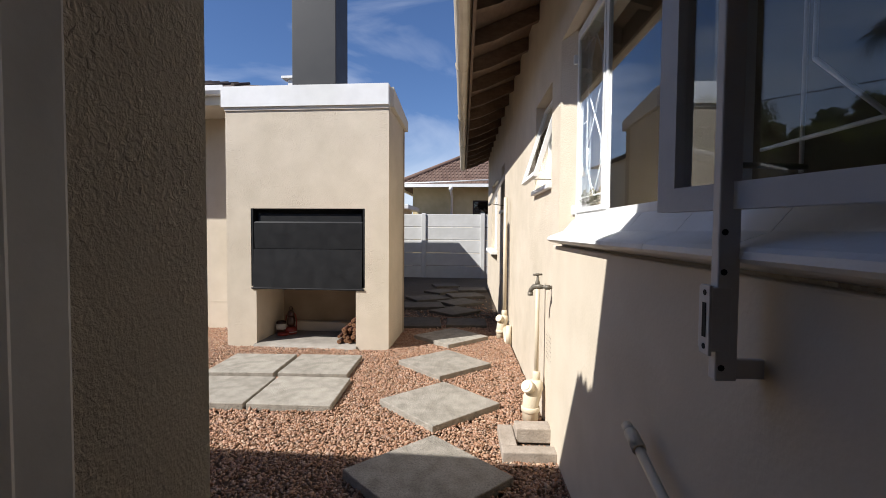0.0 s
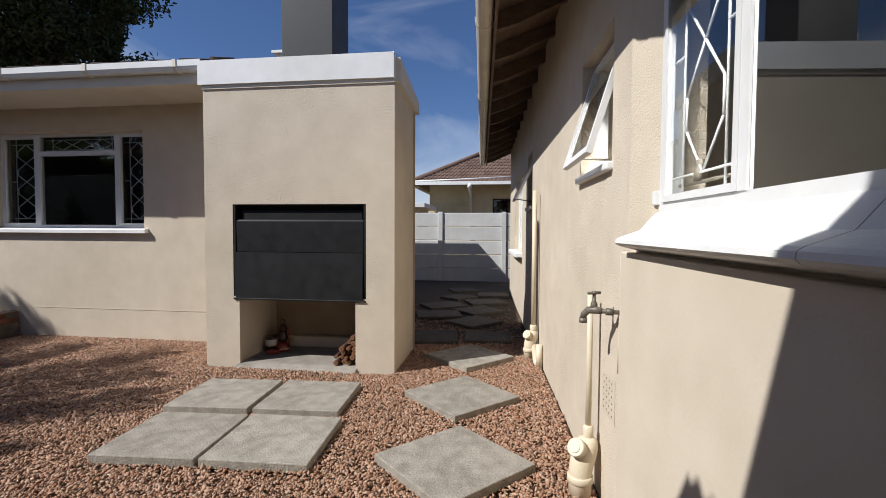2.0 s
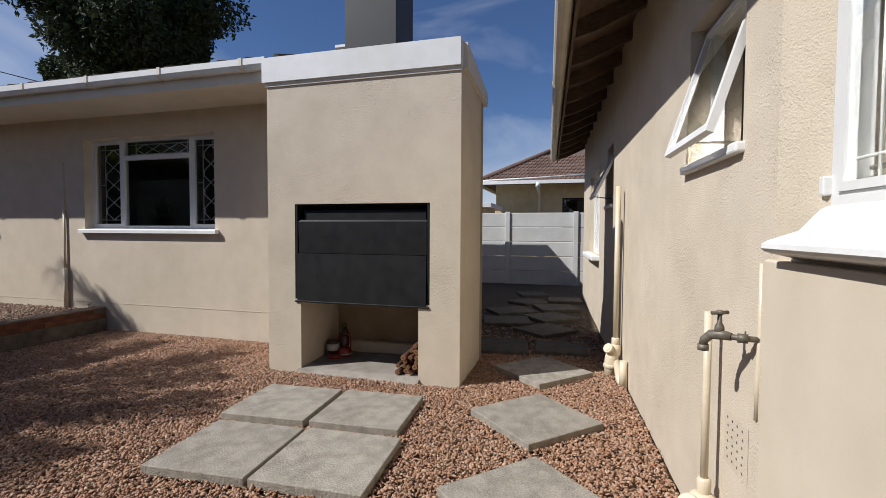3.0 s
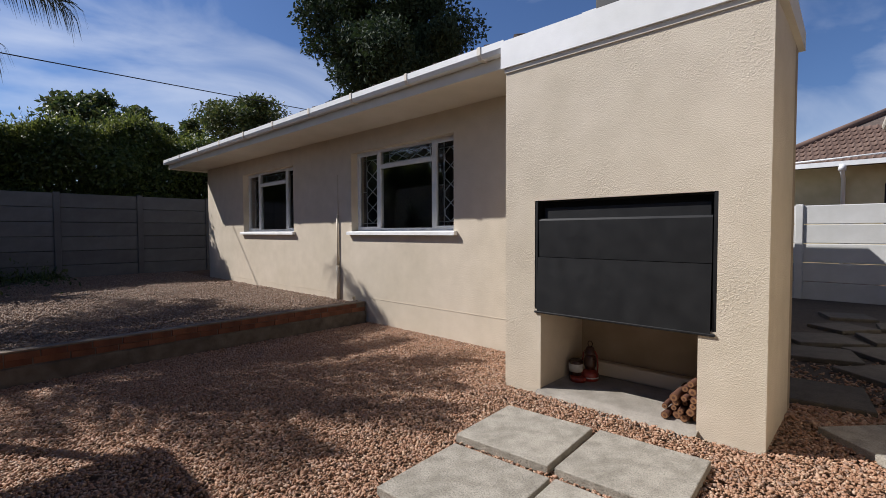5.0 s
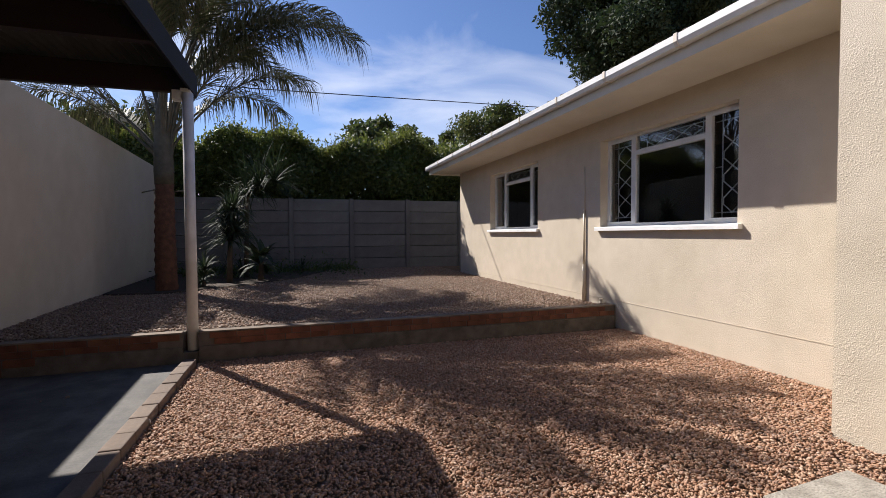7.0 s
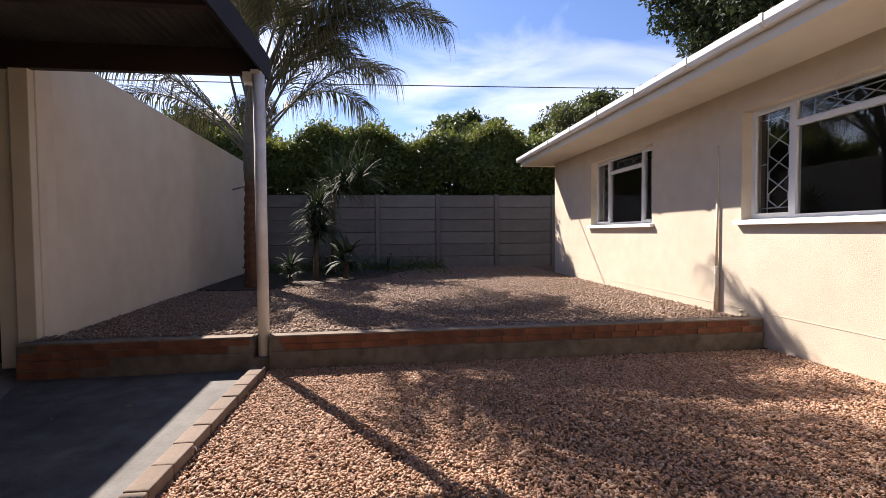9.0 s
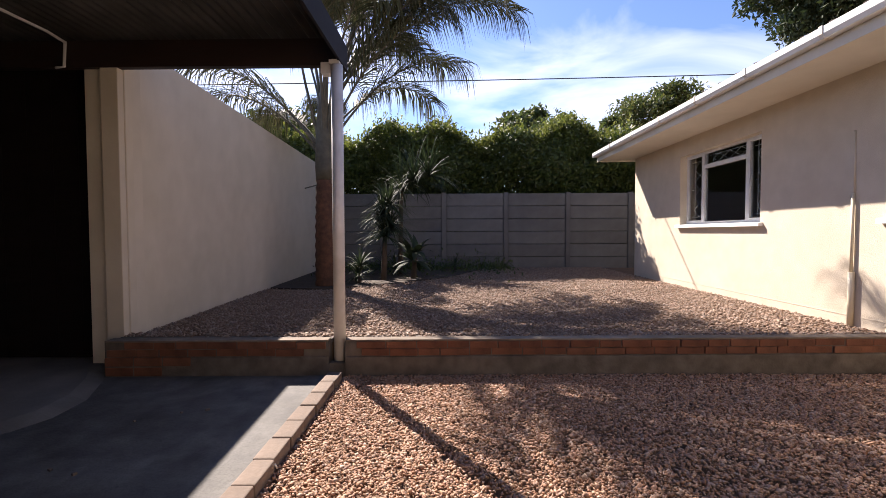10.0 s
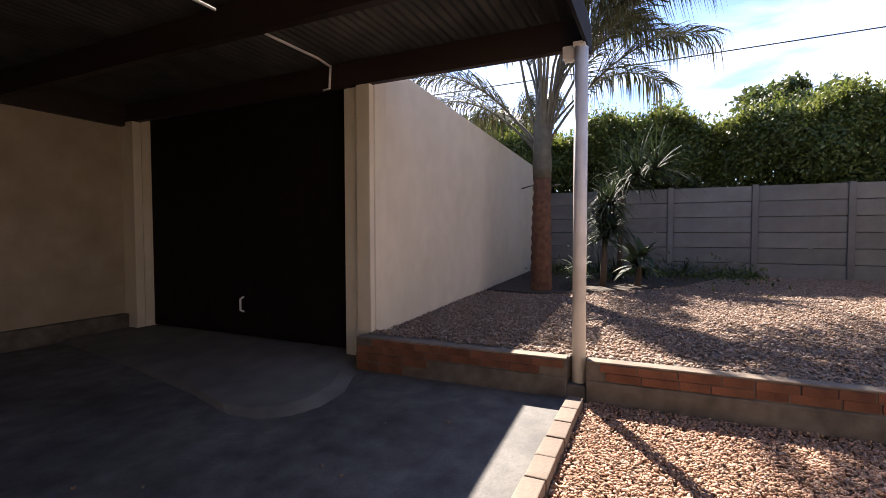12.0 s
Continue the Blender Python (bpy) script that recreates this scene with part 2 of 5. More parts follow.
BARK = material("bark", [(0.07, 0.05, 0.035), (0.14, 0.10, 0.07)], 14, 0.95, 0.01, 30, stain=0.35, stretch=(1, 1, 0.4))
PALM_BARK = material("palm_bark", [(0.086, 0.036, 0.018), (0.184, 0.085, 0.045)], 14, 0.9, 0.006, 40, stain=0.4)
PALM_STEM = material("palm_stem", [(0.075, 0.066, 0.042), (0.14, 0.12, 0.08)], 10, 0.7, 0.002, 40, stain=0.3)
FROND = leaf_material("palm_leaf", [(0.035, 0.045, 0.02), (0.075, 0.085, 0.035), (0.11, 0.10, 0.055)], 0.2, 0.6)
HEDGE = leaf_material("hedge_leaf", [(0.03, 0.052, 0.011), (0.065, 0.10, 0.018), (0.10, 0.13, 0.026), (0.042, 0.072, 0.015)], 0.22)
LIT_YOUNG_LEAF = leaf_material("lit_young_hedge_leaf", [(0.09, 0.12, 0.02), (0.15, 0.18, 0.035), (0.19, 0.20, 0.05)], 0.5)
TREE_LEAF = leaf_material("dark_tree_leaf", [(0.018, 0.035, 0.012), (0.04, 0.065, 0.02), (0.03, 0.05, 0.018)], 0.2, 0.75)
FAR_LEAF = leaf_material("far_tree_leaf", [(0.05, 0.08, 0.02), (0.09, 0.12, 0.03), (0.13, 0.13, 0.04)], 0.35)
PLANT_LEAF = leaf_material("strap_leaf", [(0.012, 0.024, 0.010), (0.03, 0.05, 0.02), (0.055, 0.075, 0.036)], 0.2, 0.75)
LOG = material("log_bark", [(0.07, 0.026, 0.014), (0.15, 0.062, 0.032)], 25, 0.9, 0.003, 60, stain=0.3, per_object=True)
LOG_END = material("log_end", [(0.17, 0.075, 0.03), (0.30, 0.15, 0.065)], 30, 0.85, 0.001, 90, stain=0.25)
RED = material("red_print", [(0.20, 0.02, 0.015), (0.30, 0.04, 0.02)], 20, 0.4, stain=0.3)
BROWN_GLASS = material("brown_ceramic", [(0.035, 0.014, 0.01), (0.07, 0.028, 0.018)], 20, 0.3, stain=0.3)
PAPER = material("label_paper", [(0.55, 0.52, 0.47), (0.62, 0.6, 0.55)], 20, 0.7, stain=0.2)
CABLE = material("black_cable", [(0.02, 0.02, 0.022), (0.03, 0.03, 0.032)], 9, 0.6)
BLUE = material("blue_sticker", [(0.05, 0.08, 0.20), (0.07, 0.10, 0.25)], 9, 0.5)
SOIL = material("dark_garden_soil", [(0.04, 0.028, 0.018), (0.09, 0.062, 0.04)], 20, 0.95, 0.01, 40, stain=0.3)
GLASS = glass_material()


# ---- mesh helpers ----
def bm_new():
    return bmesh.new()


def box(bm, x0, y0, z0, x1, y1, z1, m=None, bevel=0.0):
    vs = [bm.verts.new((x, y, z)) for z in (z0, z1) for y in (y0, y1) for x in (x0, x1)]
    fs = [bm.faces.new([vs[i] for i in q]) for q in ((0, 2, 3, 1), (4, 5, 7, 6), (0, 1, 5, 4), (2, 6, 7, 3), (0, 4, 6, 2), (1, 3, 7, 5))]
    if bevel:
        es = list({e for f in fs for e in f.edges})
        r = bmesh.ops.bevel(bm, geom=es, offset=bevel, segments=2, affect="EDGES", profile=0.5)
        vs = list({v for f in r["faces"] for v in f.verts} | {v for v in vs if v.is_valid})
    if m is not None:
        bmesh.ops.transform(bm, matrix=m, verts=vs)
    return vs


def tube(bm, pts, r, seg=10, r1=None):
    """A round bar along pts, capped; r may taper to r1."""
    pts = [Vector(p) for p in pts]
    rings, a = [], None
    for i, p in enumerate(pts):
        d = (pts[min(i + 1, len(pts) - 1)] - pts[max(i - 1, 0)]).normalized()
        if a is None:
            a = d.cross(Vector((0, 0, 1)) if abs(d.z) < 0.95 else Vector((1, 0, 0))).normalized()
        a = (a - d * a.dot(d)).normalized()
        b = d.cross(a)
        k = i / max(1, len(pts) - 1)
        rad = r[i] if isinstance(r, (list, tuple)) else (r if r1 is None else r + (r1 - r) * k)
        rings.append([bm.verts.new(p + (a * math.cos(2 * math.pi * j / seg) + b * math.sin(2 * math.pi * j / seg)) * rad) for j in range(seg)])
    for A, B in zip(rings, rings[1:]):
        for j in range(seg):
            f = bm.faces.new((A[j], A[(j + 1) % seg], B[(j + 1) % seg], B[j]))
            f.smooth = True
    bm.faces.new(rings[0][::-1])
    bm.faces.new(rings[-1])
    return rings


def prism(bm, outline, axis, a, b, m=None):
    """An outline of 2D points pushed along axis ('x', 'y' or 'z') from a to b."""
    def place(p, t):
        return {"x": (t, p[0], p[1]), "y": (p[0], t, p[1]), "z": (p[0], p[1], t)}[axis]
    A = [bm.verts.new(place(p, a)) for p in outline]
    B = [bm.verts.new(place(p, b)) for p in outline]
    n = len(outline)
    for i in range(n):
        bm.faces.new((A[i], A[(i + 1) % n], B[(i + 1) % n], B[i]))
    bm.faces.new(A[::-1])
    bm.faces.new(B)
    if m is not None:
        bmesh.ops.transform(bm, matrix=m, verts=A + B)


def mesh_of(name, bm, mat):
    bmesh.ops.recalc_face_normals(bm, faces=bm.faces[:])
    me = bpy.data.meshes.new(name)
    bm.to_mesh(me)
    bm.free()
    me.materials.append(mat)
    return me


def part(name, bm, mat, parent, label=""):
    ob = new(name, mesh_of(name, bm, mat))
    ob.parent = parent
    if label:
        tagged(ob, label)
    return ob


def thing(name, label, category, m=None, group="", kind=""):
    ob = new(name)
    if m is not None:
        ob.matrix_world = m
    return tagged(ob, label, category, group, kind)


def solid(name, bm, mat, label, category, m=None, group="", kind=""):
    ob = new(name, mesh_of(name, bm, mat))
    if m is not None:
        ob.matrix_world = m
    return tagged(ob, label, category, group, kind)


def raw(name, verts, faces, mat, smooth=False):
    me = bpy.data.meshes.new(name)
    me.vertices.add(len(verts))
    me.vertices.foreach_set("co", np.asarray(verts, dtype=np.float32).ravel())
    faces = np.asarray(faces, dtype=np.int32)
    k = faces.shape[1]
    me.loops.add(faces.size)
    me.loops.foreach_set("vertex_index", faces.ravel())
    me.polygons.add(len(faces))
    me.polygons.foreach_set("loop_start", np.arange(len(faces), dtype=np.int32) * k)
    me.polygons.foreach_set("loop_total", np.full(len(faces), k, dtype=np.int32))
    me.polygons.foreach_set("use_smooth", np.full(len(faces), smooth, dtype=bool))
    me.update(calc_edges=True)
    me.materials.append(mat)
    return me


def pierced(bm, length, height, thick, holes, z0=0.0):
    """A wall along x from 0 to length, y from 0 to thick, with holes (x0, x1, z0, z1) right through it."""
    us = sorted({0.0, length, *[h[0] for h in holes], *[h[1] for h in holes]})
    zs = sorted({z0, height, *[h[2] for h in holes], *[h[3] for h in holes]})
    def full(i, j):
        if not (0 <= i < len(us) - 1 and 0 <= j < len(zs) - 1):
            return False
        u, z = (us[i] + us[i + 1]) / 2, (zs[j] + zs[j + 1]) / 2
        return not any(h[0] < u < h[1] and h[2] < z < h[3] for h in holes)
    made = {}
    def v(u, y, z):
        if (u, y, z) not in made:
            made[u, y, z] = bm.verts.new((u, y, z))
        return made[u, y, z]
    for i in range(len(us) - 1):
        for j in range(len(zs) - 1):
            if not full(i, j):
                continue
            a, b, c, d = us[i], us[i + 1], zs[j], zs[j + 1]
            bm.faces.new((v(a, 0, c), v(b, 0, c), v(b, 0, d), v(a, 0, d)))
            bm.faces.new((v(a, thick, c), v(a, thick, d), v(b, thick, d), v(b, thick, c)))
            if not full(i - 1, j):
                bm.faces.new((v(a, 0, c), v(a, 0, d), v(a, thick, d), v(a, thick, c)))
            if not full(i + 1, j):
                bm.faces.new((v(b, 0, c), v(b, thick, c), v(b, thick, d), v(b, 0, d)))
            if not full(i, j - 1):
                bm.faces.new((v(a, 0, c), v(a, thick, c), v(b, thick, c), v(b, 0, c)))
            if not full(i, j + 1):
                bm.faces.new((v(a, 0, d), v(b, 0, d), v(b, thick, d), v(a, thick, d)))


# ---- window kit ----
def lattice(bm, x0, x1, z0, z1, y, n, upright=True, r=0.006):
    """Welded burglar bars: two rails with a chain of n diamonds between them."""
    def bar(a, b):
        tube(bm, [(a[0], y, a[1]), (b[0], y, b[1])], r, 6)
    w, h = x1 - x0, z1 - z0
    if upright:
        xa, xb, xm = x0 + 0.2 * w, x1 - 0.2 * w, (x0 + x1) / 2
        za, zb = z0 + 0.07 * h, z1 - 0.07 * h
        bar((xa, z0), (xa, z1)), bar((xb, z0), (xb, z1))
        bar((x0, za), (x1, za)), bar((x0, zb), (x1, zb)), bar((x0, (z0 + z1) / 2), (xa, (z0 + z1) / 2)), bar((xb, (z0 + z1) / 2), (x1, (z0 + z1) / 2))
        s = (zb - za) / n
        for i in range(n):
            a, b = za + i * s, za + (i + 1) * s
            for xe in (xa + 0.04 * w, xb - 0.04 * w):
                bar((xm, a), (xe, a + 0.36 * s)), bar((xe, a + 0.36 * s), (xe, a + 0.64 * s)), bar((xe, a + 0.64 * s), (xm, b))
    else:
        za, zb, zm = z0 + 0.15 * h, z1 - 0.15 * h, (z0 + z1) / 2
        xa, xb = x0 + 0.1 * w, x1 - 0.1 * w
        bar((x0, za), (x1, za)), bar((x0, zb), (x1, zb)), bar((xa, z0), (xa, z1)), bar((xb, z0), (xb, z1))
        s = (xb - xa) / n
        for i in range(n):
            a, b = xa + i * s, xa + (i + 1) * s
            for ze in (za, zb):
                bar((a, zm), ((a + b) / 2, ze)), bar(((a + b) / 2, ze), (b, zm))


def pane(parent, x0, x1, z0, z1, y=0.02, m=None):
    bm = bm_new()
    box(bm, x0, y, z0, x1, y + 0.004, z1, m)
    ob = part("pane", bm, GLASS, parent)
    ob.visible_shadow = False
    return ob


def framing(bm, x0, x1, z0, z1, w, d, y=0.0, m=None):
    for a in ((x0, y, z0, x1, y + d, z0 + w), (x0, y, z1 - w, x1, y + d, z1), (x0, y, z0 + w, x0 + w, y + d, z1 - w), (x1 - w, y, z0 + w, x1, y + d, z1 - w)):
        box(bm, *a, m=m)


def house_window(name, label, m, w, h, cols, transom, sill):
    """A steel window of three lights: barred side lights, a clear middle one with a barred top light. Local x across, y inwards, z up."""
    win = thing(name, label, "window", m, kind="structure")
    a, b = cols
    f = 0.035
    bm = bm_new()
    framing(bm, 0, w, 0, h, f, 0.05)
    for c in (a, b):
        box(bm, c * w - 0.028, -0.006, f, c * w + 0.028, 0.05, h - f)
    part("window_frame", bm, WHITE, win)
    xa, xb = a * w + 0.028, b * w - 0.028
    zt = h * transom
    bm = bm_new()
    box(bm, xa, -0.012, zt - 0.026, xb, 0.045, zt + 0.026)
    part("transom", bm, WHITE, win)
    for x0, x1 in ((f, a * w - 0.028), (b * w + 0.028, w - f)):
        bm = bm_new()
        framing(bm, x0, x1, f, h - f, 0.02, 0.03, -0.004)
        sash = part("sash", bm, WHITE, win)
        pane(sash, x0 + 0.02, x1 - 0.02, f + 0.02, h - f - 0.02)
        bm = bm_new()
        lattice(bm, x0, x1, f, h - f, 0.075, 4)
        part("burglar_bars", bm, WHITE, win)
    pane(win, xa, xb, f, zt - 0.026)
    pane(win, xa, xb, zt + 0.026, h - f)
    bm = bm_new()
    lattice(bm, xa, xb, zt + 0.026, h - f, 0.075, 3, False)
    part("burglar_bars", bm, WHITE, win)
    bm = bm_new()
    prism(bm, [(-0.165, -0.055), (-0.165, -0.02), (-0.16, -0.012), (0.0, 0.0), (0.06, 0.0), (0.06, -0.055)], "x", -0.05, w + 0.05)
    part("window_sill", bm, WHITE_SILL, win)
    return win


# ---- ground ----
bm = bm_new()
S = 400
vs = [bm.verts.new(p) for p in ((-S, -S, -0.03), (S, -S, -0.03), (S, S, -0.03), (-S, S, -0.03))]
bm.faces.new(vs)
solid("ground", bm, GROUND, "bare brown sandy ground under the gravel", "ground", kind="structure")

# raised yard behind the low brick wall
bm = bm_new()
prism(bm, [(-13.2, -1.5), (-5.32, -0.95), (-5.50, 5.56), (-13.2, 5.56)], "z", -0.025, 0.235)
solid("raised_ground", bm, GROUND, "raised terrace of sandy ground behind the low brick wall", "ground", kind="structure")
bm = bm_new()
box(bm, -13.2, 5.56, -0.02, -11.06, 8.0, 0.235)
solid("raised_ground_side", bm, GROUND, "raised sandy strip beside the house corner", "ground", kind="structure")
# dark sheet under the side path, carrying the path's shade in its colour
bm = bm_new()
box(bm, -2.19, 5.95, -0.029, 0.45, 12.15, -0.004)
solid("path_shade_earth", bm, SOIL, "earth along the side path, its shade put into the dark colour", "soil", kind="structure")
bm = bm_new()
prism(bm, [(-13.1, -1.3), (-8.9, -1.05), (-8.75, -0.2), (-9.6, 0.9), (-10.6, 1.75), (-12.4, 2.5), (-13.1, 2.6)], "z", 0.236, 0.262)
solid("garden_bed", bm, SOIL, "dark soil of the planting bed round the palms", "soil", kind="structure")

# ---- carport floor ----
bm = bm_new()
box(bm, -5.70, -4.45, -0.02, 0.72, 0.85, 0.004)
solid("floor", bm, FLOOR, "stained grey concrete floor of the carport", "floor", kind="structure")
bm = bm_new()
EDGE = [(-5.69, -4.40), (-4.7, -4.40), (-4.45, -2.8), (-4.2, -1.6), (-4.05, -1.1), (-4.08, -0.85), (-4.2, -0.70), (-4.4, -0.63), (-4.7, -0.66), (-5.08, -0.84), (-5.25, -0.95), (-5.69, -1.0)]
lower = [bm.verts.new((x, y, 0.0045)) for x, y in EDGE]
upper = [bm.verts.new((-5.0 + (x + 5.0) * (0.93 if x > -5.3 else 1.0), -2.6 + (y + 2.6) * (0.93 if y > -4.0 else 1.0), 0.034)) for x, y in EDGE]
for a in range(len(EDGE)):
    b = (a + 1) % len(EDGE)
    bm.faces.new((lower[a], lower[b], upper[b], upper[a]))
bm.faces.new(upper)
apron = solid("floor_apron", bm, DUSTY, "pale dusty concrete apron in front of the garage door", "floor", kind="structure")

# ---- front house ----
FX0, FX1, FY = -11.05, -2.20, 5.53
W1, W2, WZ, WH = (-5.68, -3.74), (-9.24, -7.30), 1.24, 1.085
bm = bm_new()
pierced(bm, FX1 - FX0, 2.60, 0.22, [(w[0] - FX0, w[1] - FX0, WZ - 0.03, WZ + WH) for w in (W2, W1)], 0.0)
solid("wall_front_house", bm, PLASTER, "cream plastered house wall with two white windows", "wall", pose(FX0, FY, 0), kind="structure")
bm = bm_new()
box(bm, FX0, FY + 0.22, 0, FX0 + 0.22, 10.6, 2.7)
box(bm, FX1 - 0.22, FY + 0.22, 0, FX1, 10.6, 2.7)
box(bm, FX0 + 0.22, 10.38, 0, FX1 - 0.22, 10.6, 2.7)
solid("wall_house_sides", bm, PLASTER, "cream plastered side and back walls of the house", "wall", kind="structure")
# added room surfaces behind the panes, coloured dark for the unlit interior
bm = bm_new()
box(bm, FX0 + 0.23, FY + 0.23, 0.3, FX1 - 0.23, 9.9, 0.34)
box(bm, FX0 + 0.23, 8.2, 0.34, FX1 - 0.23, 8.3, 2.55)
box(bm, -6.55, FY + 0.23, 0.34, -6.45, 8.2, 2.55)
solid("wall_inner", bm, ROOM, "inner walls and floor of the house rooms, dimness put into their colour", "wall", kind="structure")
bm = bm_new()
box(bm, FX0 + 0.01, FY - 0.003, 0.327, -2.5, FY - 0.0005, 0.335)
solid("trim_plinth_line", bm, PLASTER, "thin plaster line above the wall's plinth", "trim", kind="structure")
bm = bm_new()
box(bm, -11.24, 4.86, 2.585, FX1 + 0.02, FY, 2.605)
box(bm, -11.24, FY, 2.601, FX0 - 0.002, 10.9, 2.619)
solid("ceiling_eaves", bm, SOFFIT, "cream boarded soffit under the eaves", "ceiling", kind="structure")
bm = bm_new()
box(bm, -11.26, 4.835, 2.56, -2.49, 4.86, 2.72)
box(bm, -11.28, 4.835, 2.56, -11.255, 11.0, 2.72)
solid("trim_fascia", bm, SOFFIT, "cream painted fascia board along the eaves", "trim", kind="structure")
roof = thing("roof_front_house", "low brown hip roof of the cream house", "roof", kind="structure")
EAVE = [(-11.3, 4.80, 2.745), (-2.08, 4.80, 2.745), (-2.08, 11.1, 2.745), (-11.3, 11.1, 2.745)]
RIDGE = [(-8.2, 7.95, 3.88), (-5.2, 7.95, 3.88)]
bm = bm_new()
top = [bm.verts.new(p) for p in EAVE + RIDGE]
under = [bm.verts.new((p[0], p[1], p[2] - 0.03)) for p in EAVE + RIDGE]
for q in ((0, 1, 5, 4), (1, 2, 5), (2, 3, 4, 5), (3, 0, 4)):
    bm.faces.new([top[i] for i in q])
    bm.faces.new([under[i] for i in reversed(q)])
for a, b in ((0, 1), (1, 2), (2, 3), (3, 0)):
    bm.faces.new((top[a], top[b], under[b], under[a]))
part("roof_sheet", bm, SHINGLE, roof)
bm = bm_new()
for x in np.arange(-11.1, -2.2, 0.30):
    rise = min(1.0, (x + 11.3) / 3.1, (-2.08 - x) / 3.12)
    tube(bm, [(x, 4.78, 2.755), (x, 4.80 + 3.15 * rise, 2.755 + 1.135 * rise)], 0.02, 6)
part("roof_ribs", bm, SHINGLE, roof)
gutter = thing("gutter", "white square gutter with brackets along the house eaves", "gutter", kind="structure")
bm = bm_new()
prism(bm, [(4.755, 2.745), (4.745, 2.745), (4.745, 2.69), (4.765, 2.655), (4.832, 2.655), (4.832, 2.665), (4.77, 2.665), (4.755, 2.695)], "x", -11.30, -2.49)
box(bm, -11.31, 4.745, 2.655, -11.30, 4.832, 2.745)
part("channel", bm, WHITE, gutter)
for x in (-10.3, -9.3, -8.3, -7.35, -6.4, -5.45, -4.56, -3.65, -2.74):
    bm = bm_new()
    prism(bm, [(4.75, 2.752), (4.738, 2.752), (4.738, 2.685), (4.760, 2.648), (4.834, 2.648), (4.834, 2.656), (4.763, 2.656), (4.745, 2.69)], "x", x - 0.018, x + 0.018)
    part("bracket", bm, SOFFIT, gutter)
house_window("window_1", "white steel three-light window with diamond burglar bars and a clear middle pane", pose(W1[0], FY + 0.11, WZ), W1[1] - W1[0], WH, (0.255, 0.785), 0.79, True)
house_window("window_2", "white steel three-light window with burglar bars near the house corner", pose(W2[0], FY + 0.11, WZ), W2[1] - W2[0], WH, (0.255, 0.785), 0.79, True)
pipe = thing("conduit", "cream conduit running up the house wall", "pipe", pose(0, 0, 0))
bm = bm_new()
tube(bm, [(-6.0, FY - 0.02, 0.72), (-6.0, FY - 0.02, 1.47)], 0.014, 8)
part("thin_pipe", bm, PVC, pipe)
bm = bm_new()
tube(bm, [(-5.99, FY - 0.025, 0.22), (-5.99, FY - 0.025, 0.74)], 0.026, 10)
part("sleeve", bm, PVC, pipe)
bm = bm_new()
tube(bm, [(-6.0, FY - 0.008, 1.47), (-6.01, FY - 0.008, 2.05)], 0.008, 6)
part("upper_wire", bm, PLASTER, pipe)
bm = bm_new()
tube(bm, [(-5.6, FY - 0.04, 0.2), (-5.6, FY - 0.04, 0.31)], 0.018, 8)
tube(bm, [(-5.6, FY - 0.04, 0.30), (-5.6, FY - 0.04, 0.325)], 0.024, 8)
solid("pipe_stub", bm, PVC, "short capped cream pipe standing at the wall's foot", "pipe")

# ---- braai fireplace ----
BX0, BX1, BY0, BY1 = -2.46, -0.715, 4.74, 5.528
OX0, OX1, OZ0, OZ1 = -2.19, -0.965, 0.635, 1.455
NX0, NX1 = -2.135, -1.06
braai = thing("outdoor_fireplace", "cream plastered built-in braai with a black steel door and white cap", "fireplace", pose(0, 0, 0))
bm = bm_new()
pierced(bm, BX1 - BX0, 2.50, 0.11, [(OX0 - BX0, OX1 - BX0, OZ0, OZ1), (NX0 - BX0, NX1 - BX0, 0.0, OZ0)], -0.02)
bmesh.ops.transform(bm, matrix=pose(BX0, BY0, 0), verts=bm.verts[:])
part("front", bm, ROUGHCAST, braai)
for x0, x1, nm in ((BX0, NX0, "cheek"), (NX1, BX1, "cheek")):
    bm = bm_new()
    box(bm, x0, BY0 + 0.11, -0.02, x1, BY1, 2.47)
    part(nm, bm, ROUGHCAST, braai)
# back and shelf are darker than the cheeks: niche shade put into the colour
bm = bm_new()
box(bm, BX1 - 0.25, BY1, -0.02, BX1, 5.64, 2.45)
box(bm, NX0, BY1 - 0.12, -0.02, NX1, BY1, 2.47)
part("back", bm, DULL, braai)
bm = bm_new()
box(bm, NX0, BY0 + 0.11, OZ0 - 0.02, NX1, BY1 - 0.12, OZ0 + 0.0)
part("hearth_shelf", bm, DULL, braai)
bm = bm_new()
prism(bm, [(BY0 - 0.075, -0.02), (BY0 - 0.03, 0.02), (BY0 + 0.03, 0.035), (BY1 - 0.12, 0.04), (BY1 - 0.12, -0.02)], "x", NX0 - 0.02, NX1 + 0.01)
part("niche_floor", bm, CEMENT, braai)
bm = bm_new()
box(bm, NX0, BY1 - 0.20, 0.04, NX1, BY1 - 0.12, 0.15, bevel=0.012)
part("niche_step", bm, SMOOTH, braai)
bm = bm_new()
prism(bm, [(BY0 - 0.03, 2.505), (BY0 - 0.03, 2.715), (BY0 + 0.06, 2.715), (BY0 + 0.06, 2.505)], "x", BX0 - 0.03, BX1 + 0.0)
part("white_cap", bm, WHITE, braai, "white painted cap band")
bm = bm_new()
prism(bm, [(BY0 - 0.012, 2.47), (BY0 - 0.012, 2.505), (BY0 + 0.05, 2.505), (BY0 + 0.05, 2.47)], "x", BX0 - 0.005, BX1 + 0.002)
part("shadow_gap_moulding", bm, SOFFIT, braai)
bm = bm_new()
